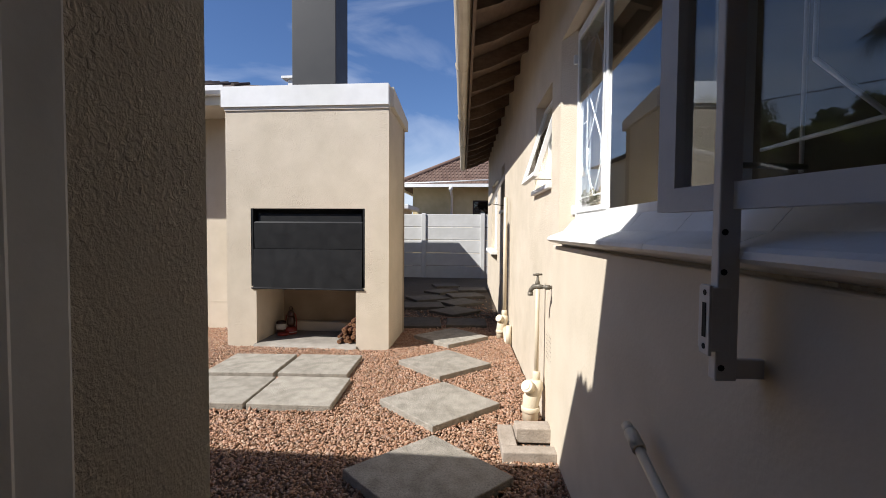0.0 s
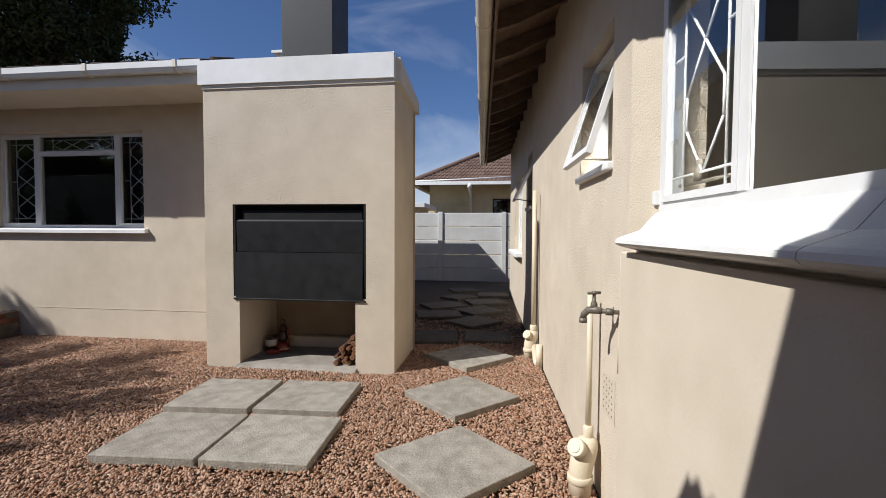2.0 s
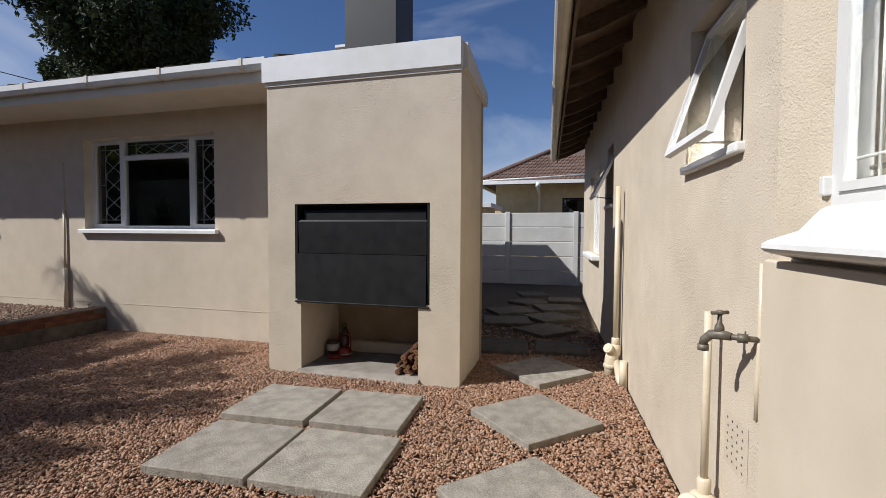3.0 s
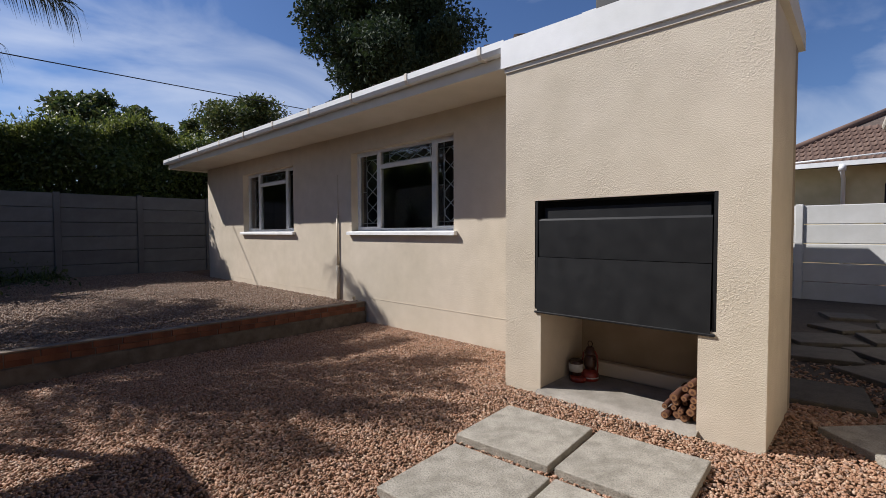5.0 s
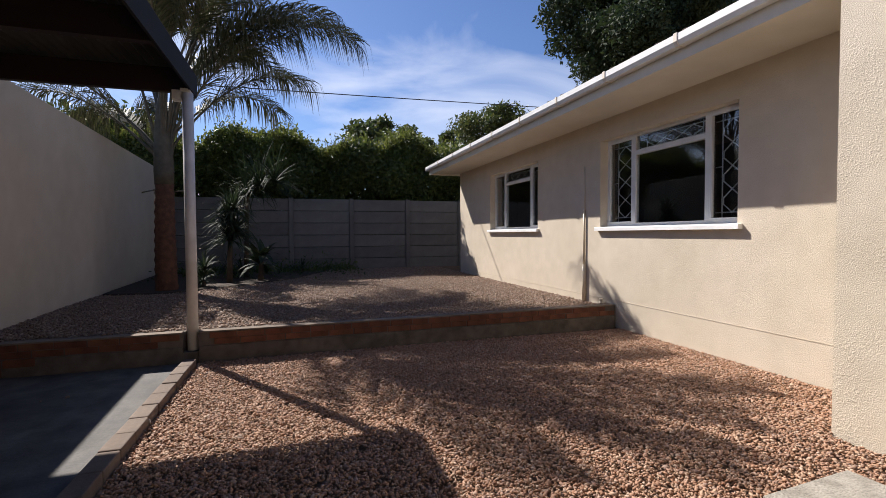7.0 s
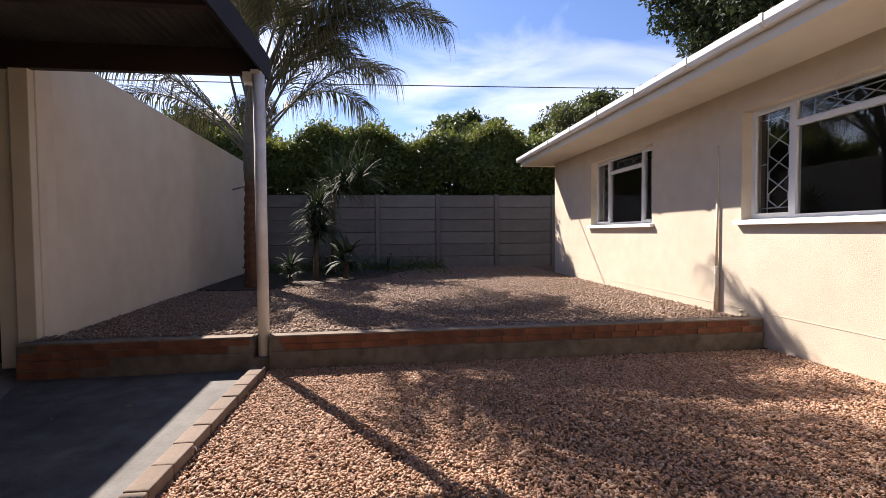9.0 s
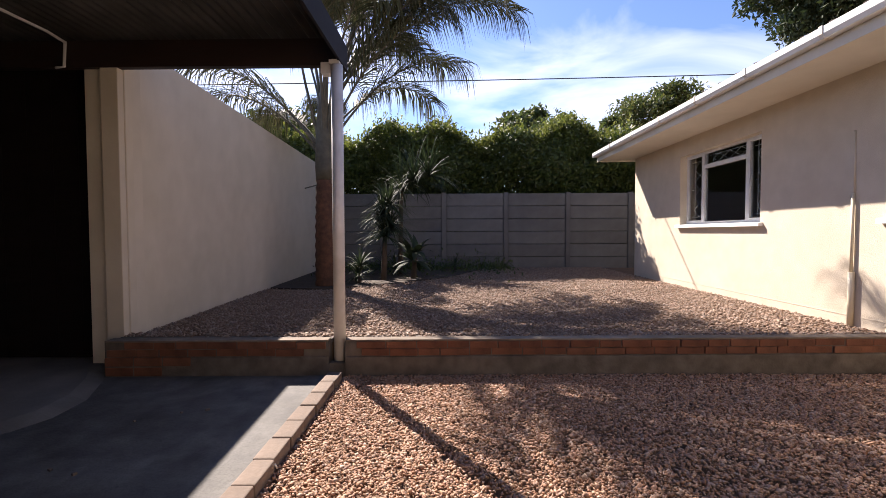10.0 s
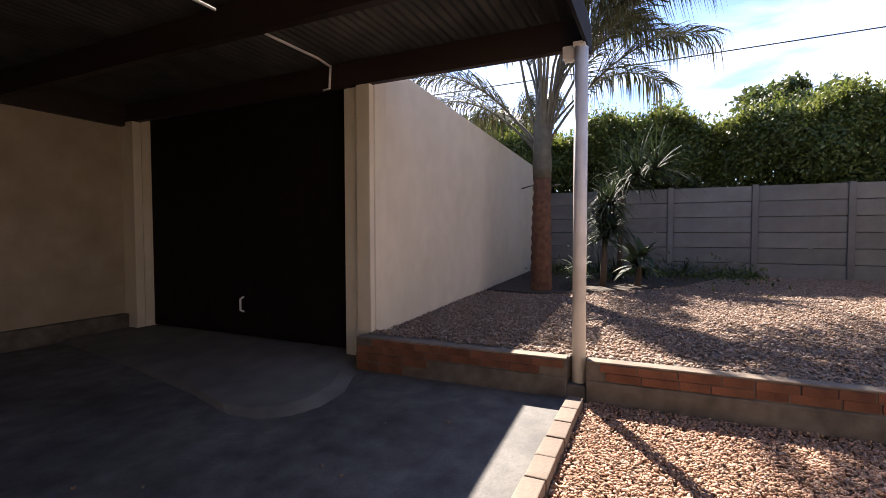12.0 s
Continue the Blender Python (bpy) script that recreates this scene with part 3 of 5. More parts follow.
prism(bm, [(BY0 + 0.06, 2.50), (BY0 + 0.06, 2.70), (5.68, 2.545), (5.68, 2.43)], "x", BX0 - 0.02, BX1 + 0.035)
part("sloping_top", bm, SOFFIT, braai)
# steel door in three sheets within a channel frame
bm = bm_new()
for x0, x1 in ((OX0, OX0 + 0.022), (OX1 - 0.022, OX1)):
    box(bm, x0, BY0 + 0.004, OZ0, x1, BY0 + 0.10, OZ1)
box(bm, OX0 + 0.022, BY0 + 0.03, OZ1 - 0.012, OX1 - 0.022, BY0 + 0.10, OZ1)
part("door_frame", bm, STEEL, braai)
bm = bm_new()
box(bm, OX0 + 0.022, BY0 + 0.095, OZ0, OX1 - 0.022, BY0 + 0.108, OZ1 - 0.012)
part("firebox_back", bm, DARK, braai)
bm = bm_new()
box(bm, OX0 + 0.06, BY0 + 0.045, OZ1 - 0.17, OX1 - 0.045, BY0 + 0.06, OZ1 - 0.055, bevel=0.003)
part("upper_panel", bm, STEEL, braai)
bm = bm_new()
prism(bm, [(BY0 + 0.012, OZ1 - 0.42), (BY0 + 0.008, OZ1 - 0.15), (BY0 + 0.02, OZ1 - 0.136), (BY0 + 0.06, OZ1 - 0.136), (BY0 + 0.06, OZ1 - 0.146), (BY0 + 0.024, OZ1 - 0.15), (BY0 + 0.024, OZ1 - 0.42)], "x", OX0 + 0.026, OX1 - 0.03)
part("middle_panel", bm, STEEL, braai)
bm = bm_new()
prism(bm, [(BY0 - 0.012, OZ0 - 0.015), (BY0 + 0.004, OZ1 - 0.424), (BY0 + 0.02, OZ1 - 0.424), (BY0 + 0.02, OZ0 - 0.015)], "x", OX0 + 0.026, OX1 - 0.03)
part("lower_panel", bm, STEEL, braai)
bm = bm_new()
box(bm, OX0 + 0.004, BY0 - 0.014, OZ0 - 0.028, OX1 - 0.004, BY0 + 0.03, OZ0 - 0.012, bevel=0.004)
part("bottom_lip", bm, STEEL, braai)
flue = thing("flue", "square dark grey steel flue rising from the fireplace", "chimney", pose(0, 0, 0))
bm = bm_new()
box(bm, -1.835, 4.98, 2.42, -1.345, 5.40, 5.4, bevel=0.008)
part("duct", bm, FLUE, flue)
bm = bm_new()
box(bm, -1.87, 4.95, 2.60, -1.31, 5.43, 2.72, bevel=0.006)
part("flashing", bm, FLUE, flue)
bm = bm_new()
box(bm, -2.03, 5.32, 2.45, -1.95, 5.40, 2.985)
box(bm, -2.10, 5.29, 2.985, -1.88, 5.43, 3.01)
solid("roof_outlet", bm, WHITE, "small white box outlet on the roof beside the flue", "outlet")

# ---- right house, turned a little from the other walls ----
RW = pose(0.678, 2.965, 0, 0, 0, 2.86)
VF, VN = 7.2, -7.6


def on_wall(v):
    """Pose on the face of the right house's wall: local x runs towards the viewer along the wall, y into the wall."""
    return RW @ pose(0, v, 0, 0, 0, -90)


BAYV = (-0.19, -2.48)
SMALL = (0.69, 0.06, 1.54, 2.16)
SMALL2 = (3.80, 3.28, 1.52, 2.14)
FARW = (5.9, 4.5, 0.92, 2.06)
bm = bm_new()
pierced(bm, VF - VN, 2.95, 0.22, [(VF - FARW[0], VF - FARW[1], FARW[2], FARW[3]), (VF - SMALL2[0], VF - SMALL2[1], SMALL2[2], SMALL2[3]), (VF - SMALL[0], VF - SMALL[1], SMALL[2], SMALL[3]), (VF - BAYV[0], VF - BAYV[1], 1.18, 2.30)], -0.02)
solid("wall_right_house", bm, ROUGHCAST, "sunlit rough cream plaster wall of the house along the path", "wall", on_wall(VF), kind="structure")
bm = bm_new()
prism(bm, [(0.0005, -0.19), (0.055, -0.345), (0.21, -0.345), (0.21, -0.19)], "z", 1.181, 2.299)
solid("wall_window_splay", bm, ROUGHCAST, "splayed rough plaster reveal beside the wide window", "wall", RW, kind="structure")
bm = bm_new()
box(bm, 0, -0.035, -0.02, -0.21 - VN, -0.0005, 1.155, bevel=0.006)
solid("wall_bay_base", bm, SMOOTH, "cream plaster apron below the wide window", "wall", on_wall(-0.21), kind="structure")
bm = bm_new()
box(bm, 0.22, VF - 0.22, 0, 6.0, VF, 2.95)
box(bm, 5.8, VN, 0, 6.0, VF - 0.22, 2.95)
box(bm, 0.22, VN, 0, 5.8, VN + 0.2, 2.95)
solid("wall_right_house_sides", bm, PLASTER, "cream end and back walls of the house along the path", "wall", RW, kind="structure")
# added rooms behind these windows, with the dimness in their colour
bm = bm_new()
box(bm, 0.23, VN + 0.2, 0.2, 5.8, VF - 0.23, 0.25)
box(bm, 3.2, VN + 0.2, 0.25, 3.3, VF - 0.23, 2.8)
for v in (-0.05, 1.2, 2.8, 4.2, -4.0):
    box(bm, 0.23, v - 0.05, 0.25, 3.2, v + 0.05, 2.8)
solid("wall_right_inner", bm, PALE_ROOM, "inner walls of the house along the path, dimness put into their colour", "wall", RW, kind="structure")
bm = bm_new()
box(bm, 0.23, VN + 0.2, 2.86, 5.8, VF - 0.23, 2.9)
solid("ceiling_right_inner", bm, PALE_ROOM, "ceiling of the house along the path, dimness put into its colour", "ceiling", RW, kind="structure")
roof = thing("roof_right_house", "tiled roof with open timber eaves over the path", "roof", RW @ pose(0, 0, 0.10), kind="structure")
bm = bm_new()
prism(bm, [(-0.51, 2.593), (-0.51, 2.618), (3.2, 4.10), (6.8, 2.60), (6.8, 2.575), (3.2, 4.07)], "y", VN - 0.3, VF + 0.35)
part("roof_boards", bm, RAFTER, roof)
bm = bm_new()
prism(bm, [(-0.57, 2.625), (-0.57, 2.655), (3.2, 4.15), (6.86, 2.63), (6.86, 2.60), (3.2, 4.11)], "y", VN - 0.35, VF + 0.4)
part("roof_cover", bm, TILE, roof)
for k in range(26):
    v = VF + 0.15 - 0.56 * k
    bm = bm_new()
    prism(bm, [(-0.474, 2.49), (-0.474, 2.602), (0.05, 2.812), (0.05, 2.70), (-0.33, 2.53)], "y", v - 0.024, v + 0.024)
    part("rafter", bm, RAFTER, roof)
bm = bm_new()
box(bm, -0.495, VN - 0.3, 2.46, -0.475, VF + 0.35, 2.60)
part("fascia", bm, RAFTER, roof)
g2 = thing("gutter_right", "cream half-round gutter with collars along the open eaves", "gutter", RW @ pose(0, 0, 0.10), kind="structure")
bm = bm_new()
arc = [(-0.555 + 0.06 * math.cos(a), 2.555 + 0.075 * math.sin(a)) for a in np.linspace(math.pi, 2 * math.pi, 9)]
inner = [(-0.555 + 0.052 * math.cos(a), 2.555 + 0.067 * math.sin(a)) for a in np.linspace(2 * math.pi, math.pi, 9)]
prism(bm, arc + inner, "y", VN, VF + 0.38)
part("channel", bm, GUTTER, g2)
for v in (6.5, 4.7, 2.9, 1.15, -0.6, -2.4):
    bm = bm_new()
    o = [(-0.555 + 0.068 * math.cos(a), 2.56 + 0.083 * math.sin(a)) for a in np.linspace(math.pi, 2 * math.pi, 9)]
    i2 = [(-0.555 + 0.061 * math.cos(a), 2.56 + 0.076 * math.sin(a)) for a in np.linspace(2 * math.pi, math.pi, 9)]
    prism(bm, o + i2, "y", v - 0.03, v + 0.03)
    part("collar", bm, GUTTER, g2)

# wide window by the door; local x towards the viewer, y into the wall
bay = thing("window_3", "wide white timber window with diamond burglar bars and a deep white sill", "window", on_wall(-0.345) @ pose(0, 0.055, 1.295), kind="structure")
BW, BH = 2.135, 0.985
bm = bm_new()
framing(bm, 0, BW, 0, BH, 0.035, 0.07)
for c0, c1 in ((0.500, 0.536), (1.425, 1.485)):
    box(bm, c0, -0.004, 0.035, c1, 0.016, BH - 0.035)
part("window_frame", bm, WHITE, bay)
bm = bm_new()
framing(bm, 0.036, 0.499, 0.036, BH - 0.036, 0.022, 0.03, -0.007)
sash = part("sash", bm, WHITE, bay)
pane(sash, 0.058, 0.477, 0.058, BH - 0.058, -0.001)
# casement swung open on hinges at the near jamb
swing = pose(BW - 0.008, 0.0, 0, 0, 0, 17.5)
bm = bm_new()
framing(bm, -0.62, 0.0, -0.022, BH - 0.02, 0.045, 0.042, -0.02, swing)
sash = part("open_sash", bm, WHITE, bay, "white casement standing ajar")
pane(sash, -0.575, -0.045, 0.023, BH - 0.065, 0.0, swing)
bm = bm_new()
for cx, cz, rr in ((-0.50, 0.84, 0.035), (-0.535, 0.81, 0.02), (-0.465, 0.815, 0.02), (-0.50, 0.79, 0.02)):
    tube(bm, [swing @ Vector((cx, -0.003, cz)), swing @ Vector((cx, 0.0, cz))], rr, 12)
part("window_sticker", bm, BLUE, sash, "small blue star sticker on the glass")
bm = bm_new()
tube(bm, [(1.62, 0.03, 0.06), swing @ Vector((-0.50, 0.02, 0.06))], 0.006, 6)
part("stay_bar", bm, BRASS, bay)
pane(bay, 0.536, 1.425, 0.035, BH - 0.035, 0.004)
for x0, x1, n in ((0.05, 0.48, 2), (1.50, 2.08, 2)):
    bm = bm_new()
    lattice(bm, x0, x1, 0.05, BH - 0.05, 0.024, n, True, 0.0042)
    part("burglar_bars", bm, WHITE, bay)
bm = bm_new()
for z in (0.03, BH - 0.16):
    box(bm, -0.018, -0.02, z, 0.004, 0.01, z + 0.048, bevel=0.004)
part("hinge", bm, WHITE, bay)
bm = bm_new()
tube(bm, [(0.10, 0.03, 0.085), (0.42, 0.03, 0.085)], 0.006, 8)
tube(bm, [(0.24, 0.03, 0.085), (0.24, 0.03, 0.12), (0.24, 0.03, 0.13), (0.24, 0.03, 0.15)], [0.02, 0.018, 0.012, 0.014], 10)
part("window_stay", bm, BRASS, bay, "dark brass window stay")
sill = thing("sill_wide", "deep white painted tile sill below the wide window", "sill", on_wall(-0.345), kind="structure")
cuts = [-0.03, 0.5, 0.93, 1.296, 1.66, 2.2]
for a, b in zip(cuts, cuts[1:]):
    bm = bm_new()
    prism(bm, [(-0.078, 1.182), (-0.086, 1.190), (-0.084, 1.202), (-0.072, 1.210), (0.0, 1.236), (0.053, 1.299), (0.16, 1.294), (0.16, 1.16), (-0.0, 1.162), (-0.06, 1.176)], "x", a + 0.001, b - 0.002)
    part("sill_tile", bm, WHITE_SILL, sill)

# small top-hung windows, propped open
def vent_window(name, span, swing):
    v0, v1, z0, z1 = span
    w, h = v0 - v1, z1 - z0
    win = thing(name, "small white top-hung window propped open on a stay", "window", on_wall(v0) @ pose(0, 0.09, z0), kind="structure")
    bm = bm_new()
    framing(bm, 0, w, 0, h, 0.03, 0.05)
    part("window_frame", bm, WHITE, win)
    hinge = pose(0, 0.0, h - 0.03, -swing, 0, 0)
    bm = bm_new()
    framing(bm, 0.02, w - 0.02, -h + 0.04, 0.0, 0.032, 0.028, -0.03, hinge)
    sash = part("sash", bm, WHITE, win, "open white sash")
    pane(sash, 0.05, w - 0.05, -h + 0.07, -0.03, -0.018, hinge)
    foot = hinge @ Vector((w / 2, -0.01, -h + 0.06))
    bm = bm_new()
    tube(bm, [(w / 2, 0.02, 0.05), foot], 0.006, 6)
    part("window_stay", bm, BRASS, win)
    bm = bm_new()
    box(bm, -0.02, -0.12, -0.04, w + 0.02, 0.05, -0.002, bevel=0.008)
    part("window_sill", bm, WHITE_SILL, win)
    bm = bm_new()
    for k in range(1, 4):
        tube(bm, [(w * k / 4, 0.09, 0.0), (w * k / 4, 0.09, h)], 0.006, 6)
    part("burglar_bars", bm, WHITE, win)


vent_window("window_4", SMALL, 17)
vent_window("window_5", SMALL2, 26)
win = thing("window_6", "plain white two-light window far along the path wall", "window", on_wall(FARW[0]) @ pose(0, 0.06, FARW[2]), kind="structure")
w, h = FARW[0] - FARW[1], FARW[3] - FARW[2]
bm = bm_new()
framing(bm, 0, w, 0, h, 0.05, 0.06)
box(bm, w / 2 - 0.04, -0.01, 0.05, w / 2 + 0.04, 0.06, h - 0.05)
part("window_frame", bm, WHITE, win)
pane(win, 0.05, w / 2 - 0.04, 0.05, h - 0.05), pane(win, w / 2 + 0.04, w - 0.05, 0.05, h - 0.05)
bm = bm_new()
box(bm, -0.05, -0.16, -0.06, w + 0.05, 0.06, -0.002, bevel=0.01)
part("window_sill", bm, WHITE_SILL, win)


# drains, tap and small fittings on the wall
def drain(v, top, pipe_r):
    """A waste pipe down the wall into an access bend with a round screw cap that faces up and outwards."""
    d = thing("drain_pipe", "cream plastic waste pipe with a round access elbow at the ground", "pipe", RW @ pose(-0.055, v, 0))
    bm = bm_new()
    tube(bm, [(0, 0, 0.28), (0, 0, top)], pipe_r, 14)
    part("riser", bm, PVC, d)
    bm = bm_new()
    tube(bm, [(0, 0, 0.255), (0, 0, 0.262), (0, 0, 0.31), (0, 0, 0.318)], [pipe_r + 0.006, pipe_r + 0.011, pipe_r + 0.011, pipe_r + 0.004], 16)
    part("collar", bm, PVC, d)
    bm = bm_new()
    tube(bm, [(0.0, 0, 0.262), (0.0, 0, 0.25), (-0.006, -0.004, 0.22), (-0.02, -0.014, 0.18), (-0.034, -0.024, 0.14), (-0.04, -0.028, 0.10), (-0.04, -0.028, -0.02)], [0.026, 0.044, 0.052, 0.055, 0.054, 0.052, 0.052], 20)
    part("elbow", bm, PVC, d)
    bm = bm_new()
    tube(bm, [(-0.04, -0.028, 0.060), (-0.04, -0.028, 0.064), (-0.04, -0.028, 0.090), (-0.04, -0.028, 0.094)], [0.056, 0.060, 0.060, 0.056], 20)
    part("socket_ring", bm, PVC, d)
    out = Vector((-0.62, -0.60, 0.50)).normalized()
    at = Vector((-0.018, -0.012, 0.195))
    bm = bm_new()
    tube(bm, [at, at + out * 0.062, at + out * 0.066, at + out * 0.084, at + out * 0.088], [0.036, 0.037, 0.043, 0.043, 0.039], 20)
    cap = part("access_cap", bm, PVC, d)
    bm = bm_new()
    tube(bm, [at + out * 0.0885, at + out * 0.0925], 0.026, 16)
    part("cap_disc", bm, PVC, cap)
    return d


drain(0.17, 0.94, 0.0135), drain(2.50, 1.62, 0.022)
bm = bm_new()
tube(bm, [(-0.05, 2.46, 0.12), (-0.05, 2.28, 0.03), (-0.04, 2.20, -0.02)], 0.03, 12)
tube(bm, [(-0.035, 2.18, -0.02), (-0.035, 2.18, 0.2)], 0.03, 12)
solid("branch_drain", bm, PVC, "short cream branch pipe beside the waste pipe", "pipe", RW)
tap = thing("garden_tap", "weathered brass garden tap on a thin wall pipe", "tap", RW @ pose(0, -0.095, 0.902) @ Matrix.Scale(0.78, 4))
bm = bm_new()
tube(bm, [(0.0, -0.02, 0), (-0.06, -0.005, 0), (-0.10, 0.03, 0.0)], 0.012, 10)
tube(bm, [(-0.035, -0.012, 0), (-0.07, 0.0, 0.0)], 0.019, 8)
part("inlet", bm, BRASS, tap)
bm = bm_new()
tube(bm, [(-0.085, 0.015, 0), (-0.115, 0.04, 0.002), (-0.145, 0.065, -0.004), (-0.165, 0.08, -0.03), (-0.168, 0.083, -0.055)], [0.016, 0.022, 0.02, 0.018, 0.017], 12)
tube(bm, [(-0.168, 0.083, -0.05), (-0.168, 0.083, -0.075)], 0.022, 12)
part("spout", bm, BRASS, tap)
bm = bm_new()
tube(bm, [(-0.12, 0.045, 0.0), (-0.12, 0.045, 0.035), (-0.12, 0.045, 0.05), (-0.12, 0.045, 0.09)], [0.02, 0.018, 0.01, 0.008], 12)
part("spindle", bm, BRASS, tap)
bm = bm_new()
tube(bm, [(-0.155, 0.03, 0.092), (-0.085, 0.06, 0.092)], 0.008, 10)
tube(bm, [(-0.12, 0.045, 0.083), (-0.12, 0.045, 0.102)], 0.012, 10)
part("handle", bm, BRASS, tap)
bm = bm_new()
tube(bm, [(0, -0.02, -0.32), (0, -0.02, -0.15), (0.004, -0.02, 0.0), (0.004, -0.02, 0.30)], 0.011, 8)
part("supply_pipe", bm, PVC, tap)
vent = thing("air_brick", "small perforated air brick painted into the cream wall", "vent", RW @ pose(-0.001, 0, 0))
bm = bm_new()
box(bm, -0.0008, -0.06, 0.41, 0.0, 0.14, 0.60)
part("plate", bm, ROUGHCAST, vent)
for row in range(6):
    for col in range(4):
        bm = bm_new()
        y0, z0 = -0.02 + 0.042 * col, 0.435 + 0.028 * row
        tube(bm, [(-0.0016, y0 + 0.005 * (row % 2), z0), (-0.0009, y0 + 0.005 * (row % 2), z0)], 0.005, 6)
        part("hole", bm, MORTAR, vent)
block = thing("gully_surround", "pale concrete gully surround with a brick laid on it", "gully", RW @ pose(0, 0, 0))
for x0, y0, x1, y1 in ((-0.325, -0.42, -0.03, -0.335), (-0.325, -0.333, -0.235, -0.06), (-0.233, -0.12, -0.03, -0.06)):
    bm = bm_new()
    box(bm, x0, y0, -0.02, x1, y1, 0.055, bevel=0.007)
    part("edge_bar", bm, GULLY, block)
bm = bm_new()
box(bm, -0.232, -0.235, 0.02, -0.03, -0.118, 0.105, bevel=0.006)
part("top_brick", bm, GULLY, block)
bm = bm_new()
box(bm, -0.236, -0.336, -0.02, -0.03, -0.10, 0.006)
part("gully_floor", bm, DUSTY, block)
stub = thing("wall_pipe_elbow", "short cream capped pipe running down the shaded wall", "pipe", RW @ pose(-0.06, -0.11, 0.065))
bm = bm_new()
tube(bm, [(0.06, -2.32, 0.30), (0.0, -2.2, 0.36), (-0.02, -1.95, 0.47), (-0.028, -1.72, 0.56), (-0.03, -1.55, 0.615)], 0.013, 12)
part("pipe_run", bm, PVC, stub)
bm = bm_new()
tube(bm, [(-0.03, -1.56, 0.612), (-0.032, -1.50, 0.632)], 0.018, 12)
tube(bm, [(-0.032, -1.51, 0.63), (-0.034, -1.475, 0.641)], 0.0145, 12)
part("cap", bm, PVC, stub)

# gate keep: the flat bar with the lock's strike box, held off the wall by a bracket
keep = thing("gate_keep", "grey-white steel gate bar with a strike box on a wall bracket", "gate", RW @ pose(-0.034, -2.045, 0))
bm = bm_new()
box(bm, -0.084, -0.012, 0.982, -0.048, 0.012, 2.45, bevel=0.003)
part("bar", bm, BAR, keep)
bm = bm_new()
box(bm, -0.098, -0.013, 1.032, -0.060, 0.022, 1.142, bevel=0.003)
part("strike_box", bm, BAR, keep)
bm = bm_new()
box(bm, -0.104, -0.026, 1.028, -0.098, 0.006, 1.146, bevel=0.002)
part("strike_plate", bm, BAR, keep)
bm = bm_new()
box(bm, -0.1052, -0.016, 1.058, -0.1041, -0.005, 1.116)
part("latch_slot", bm, DARK, keep)
for x, y, z in ((-0.1046, -0.011, 1.042), (-0.1046, -0.011, 1.133)):
    bm = bm_new()
    tube(bm, [(x - 0.0005, y, z), (x + 0.0005, y, z)], 0.005, 8)
    part("screw_hole", bm, DARK, keep)
for z in (1.005, 1.167, 1.234):
    bm = bm_new()
    tube(bm, [(-0.075, -0.0135, z), (-0.075, -0.0122, z)], 0.0055, 8)
    part("screw_hole", bm, DARK, keep)
bm = bm_new()
box(bm, -0.048, -0.008, 0.985, 0.018, 0.006, 1.018, bevel=0.002)
part("bracket", bm, BAR, keep)
bm = bm_new()
box(bm, 0.006, -0.0145, 0.958, 0.0335, -0.0085, 1.04, bevel=0.002)
flange = part("wall_flange", bm, BAR, keep)
bm = bm_new()
tube(bm, [(0.02, -0.0158, 1.012), (0.02, -0.0146, 1.012)], 0.005, 8)
part("screw_hole", bm, DARK, flange)

# doorway jamb
bm = bm_new()
prism(bm, [(-1.25, -0.02), (-0.150, -0.02), (-0.150, 3.40), (-0.20, 3.36), (-0.95, 2.54), (-1.05, 2.44), (-1.25, 2.44)], "y", 0.53, 0.765)
solid("wall_door_jamb", bm, ROUGHCAST, "rough cream plaster wall end beside the doorway", "wall", kind="structure")
fr = thing("door_1", "old white timber door frame fixed to the shaded wall end", "door frame", kind="structure")
bm = bm_new()
box(bm, -0.245, 0.455, 0, -0.144, 0.528, 2.46, bevel=0.006)
part("outer_post", bm, BAR, fr)
bm = bm_new()
box(bm, -0.27, 0.36, 0, -0.127, 0.453, 2.46, bevel=0.006)
part("stop_post", bm, BAR, fr)

bm = bm_new()
prism(bm, [(-1.04, 2.45), (-0.12, 3.44), (0.62, 2.98), (0.62, 3.02), (-0.12, 3.50), (-1.04, 2.51)], "y", -4.4, 0.80)
solid("roof_porch", bm, SHINGLE, "small gabled porch roof over the doorway", "roof", kind="structure")

# ---- carport ----
carport = thing("carport", "dark timber carport with a corrugated sheet roof", "carport", pose(0, 0, 0))
for x in (-5.46, -4.27, -3.08, -1.9):
    bm = bm_new()
    box(bm, x - 0.035, -4.40, 2.47, x + 0.035, 0.905, 2.685, bevel=0.004)
    part("beam", bm, TIMBER, carport)
bm = bm_new()
box(bm, -5.56, 0.912, 2.46, -1.2, 0.935, 2.66, bevel=0.003)
part("fascia", bm, FASCIA, carport, "slate painted fascia board")
bm = bm_new()
box(bm, -5.42, -4.418, 2.42, -1.2, -4.33, 2.688, bevel=0.004)
part("wall_plate", bm, TIMBER, carport)
bm = bm_new()
n = 560
ys = np.linspace(-4.40, 0.91, n)
za = 2.702 + 0.016 * np.sin(ys / 0.076 * 2 * math.pi)
lo = [[bm.verts.new((x, y, z)) for y, z in zip(ys, za)] for x in (-5.60, -1.2)]
hi = [[bm.verts.new((x, y, z + 0.003)) for y, z in zip(ys, za)] for x in (-5.60, -1.2)]
for A, B in ((lo[0], lo[1]), (hi[0], hi[1])):
    for i in range(n - 1):
        bm.faces.new((A[i], A[i + 1], B[i + 1], B[i])).smooth = True
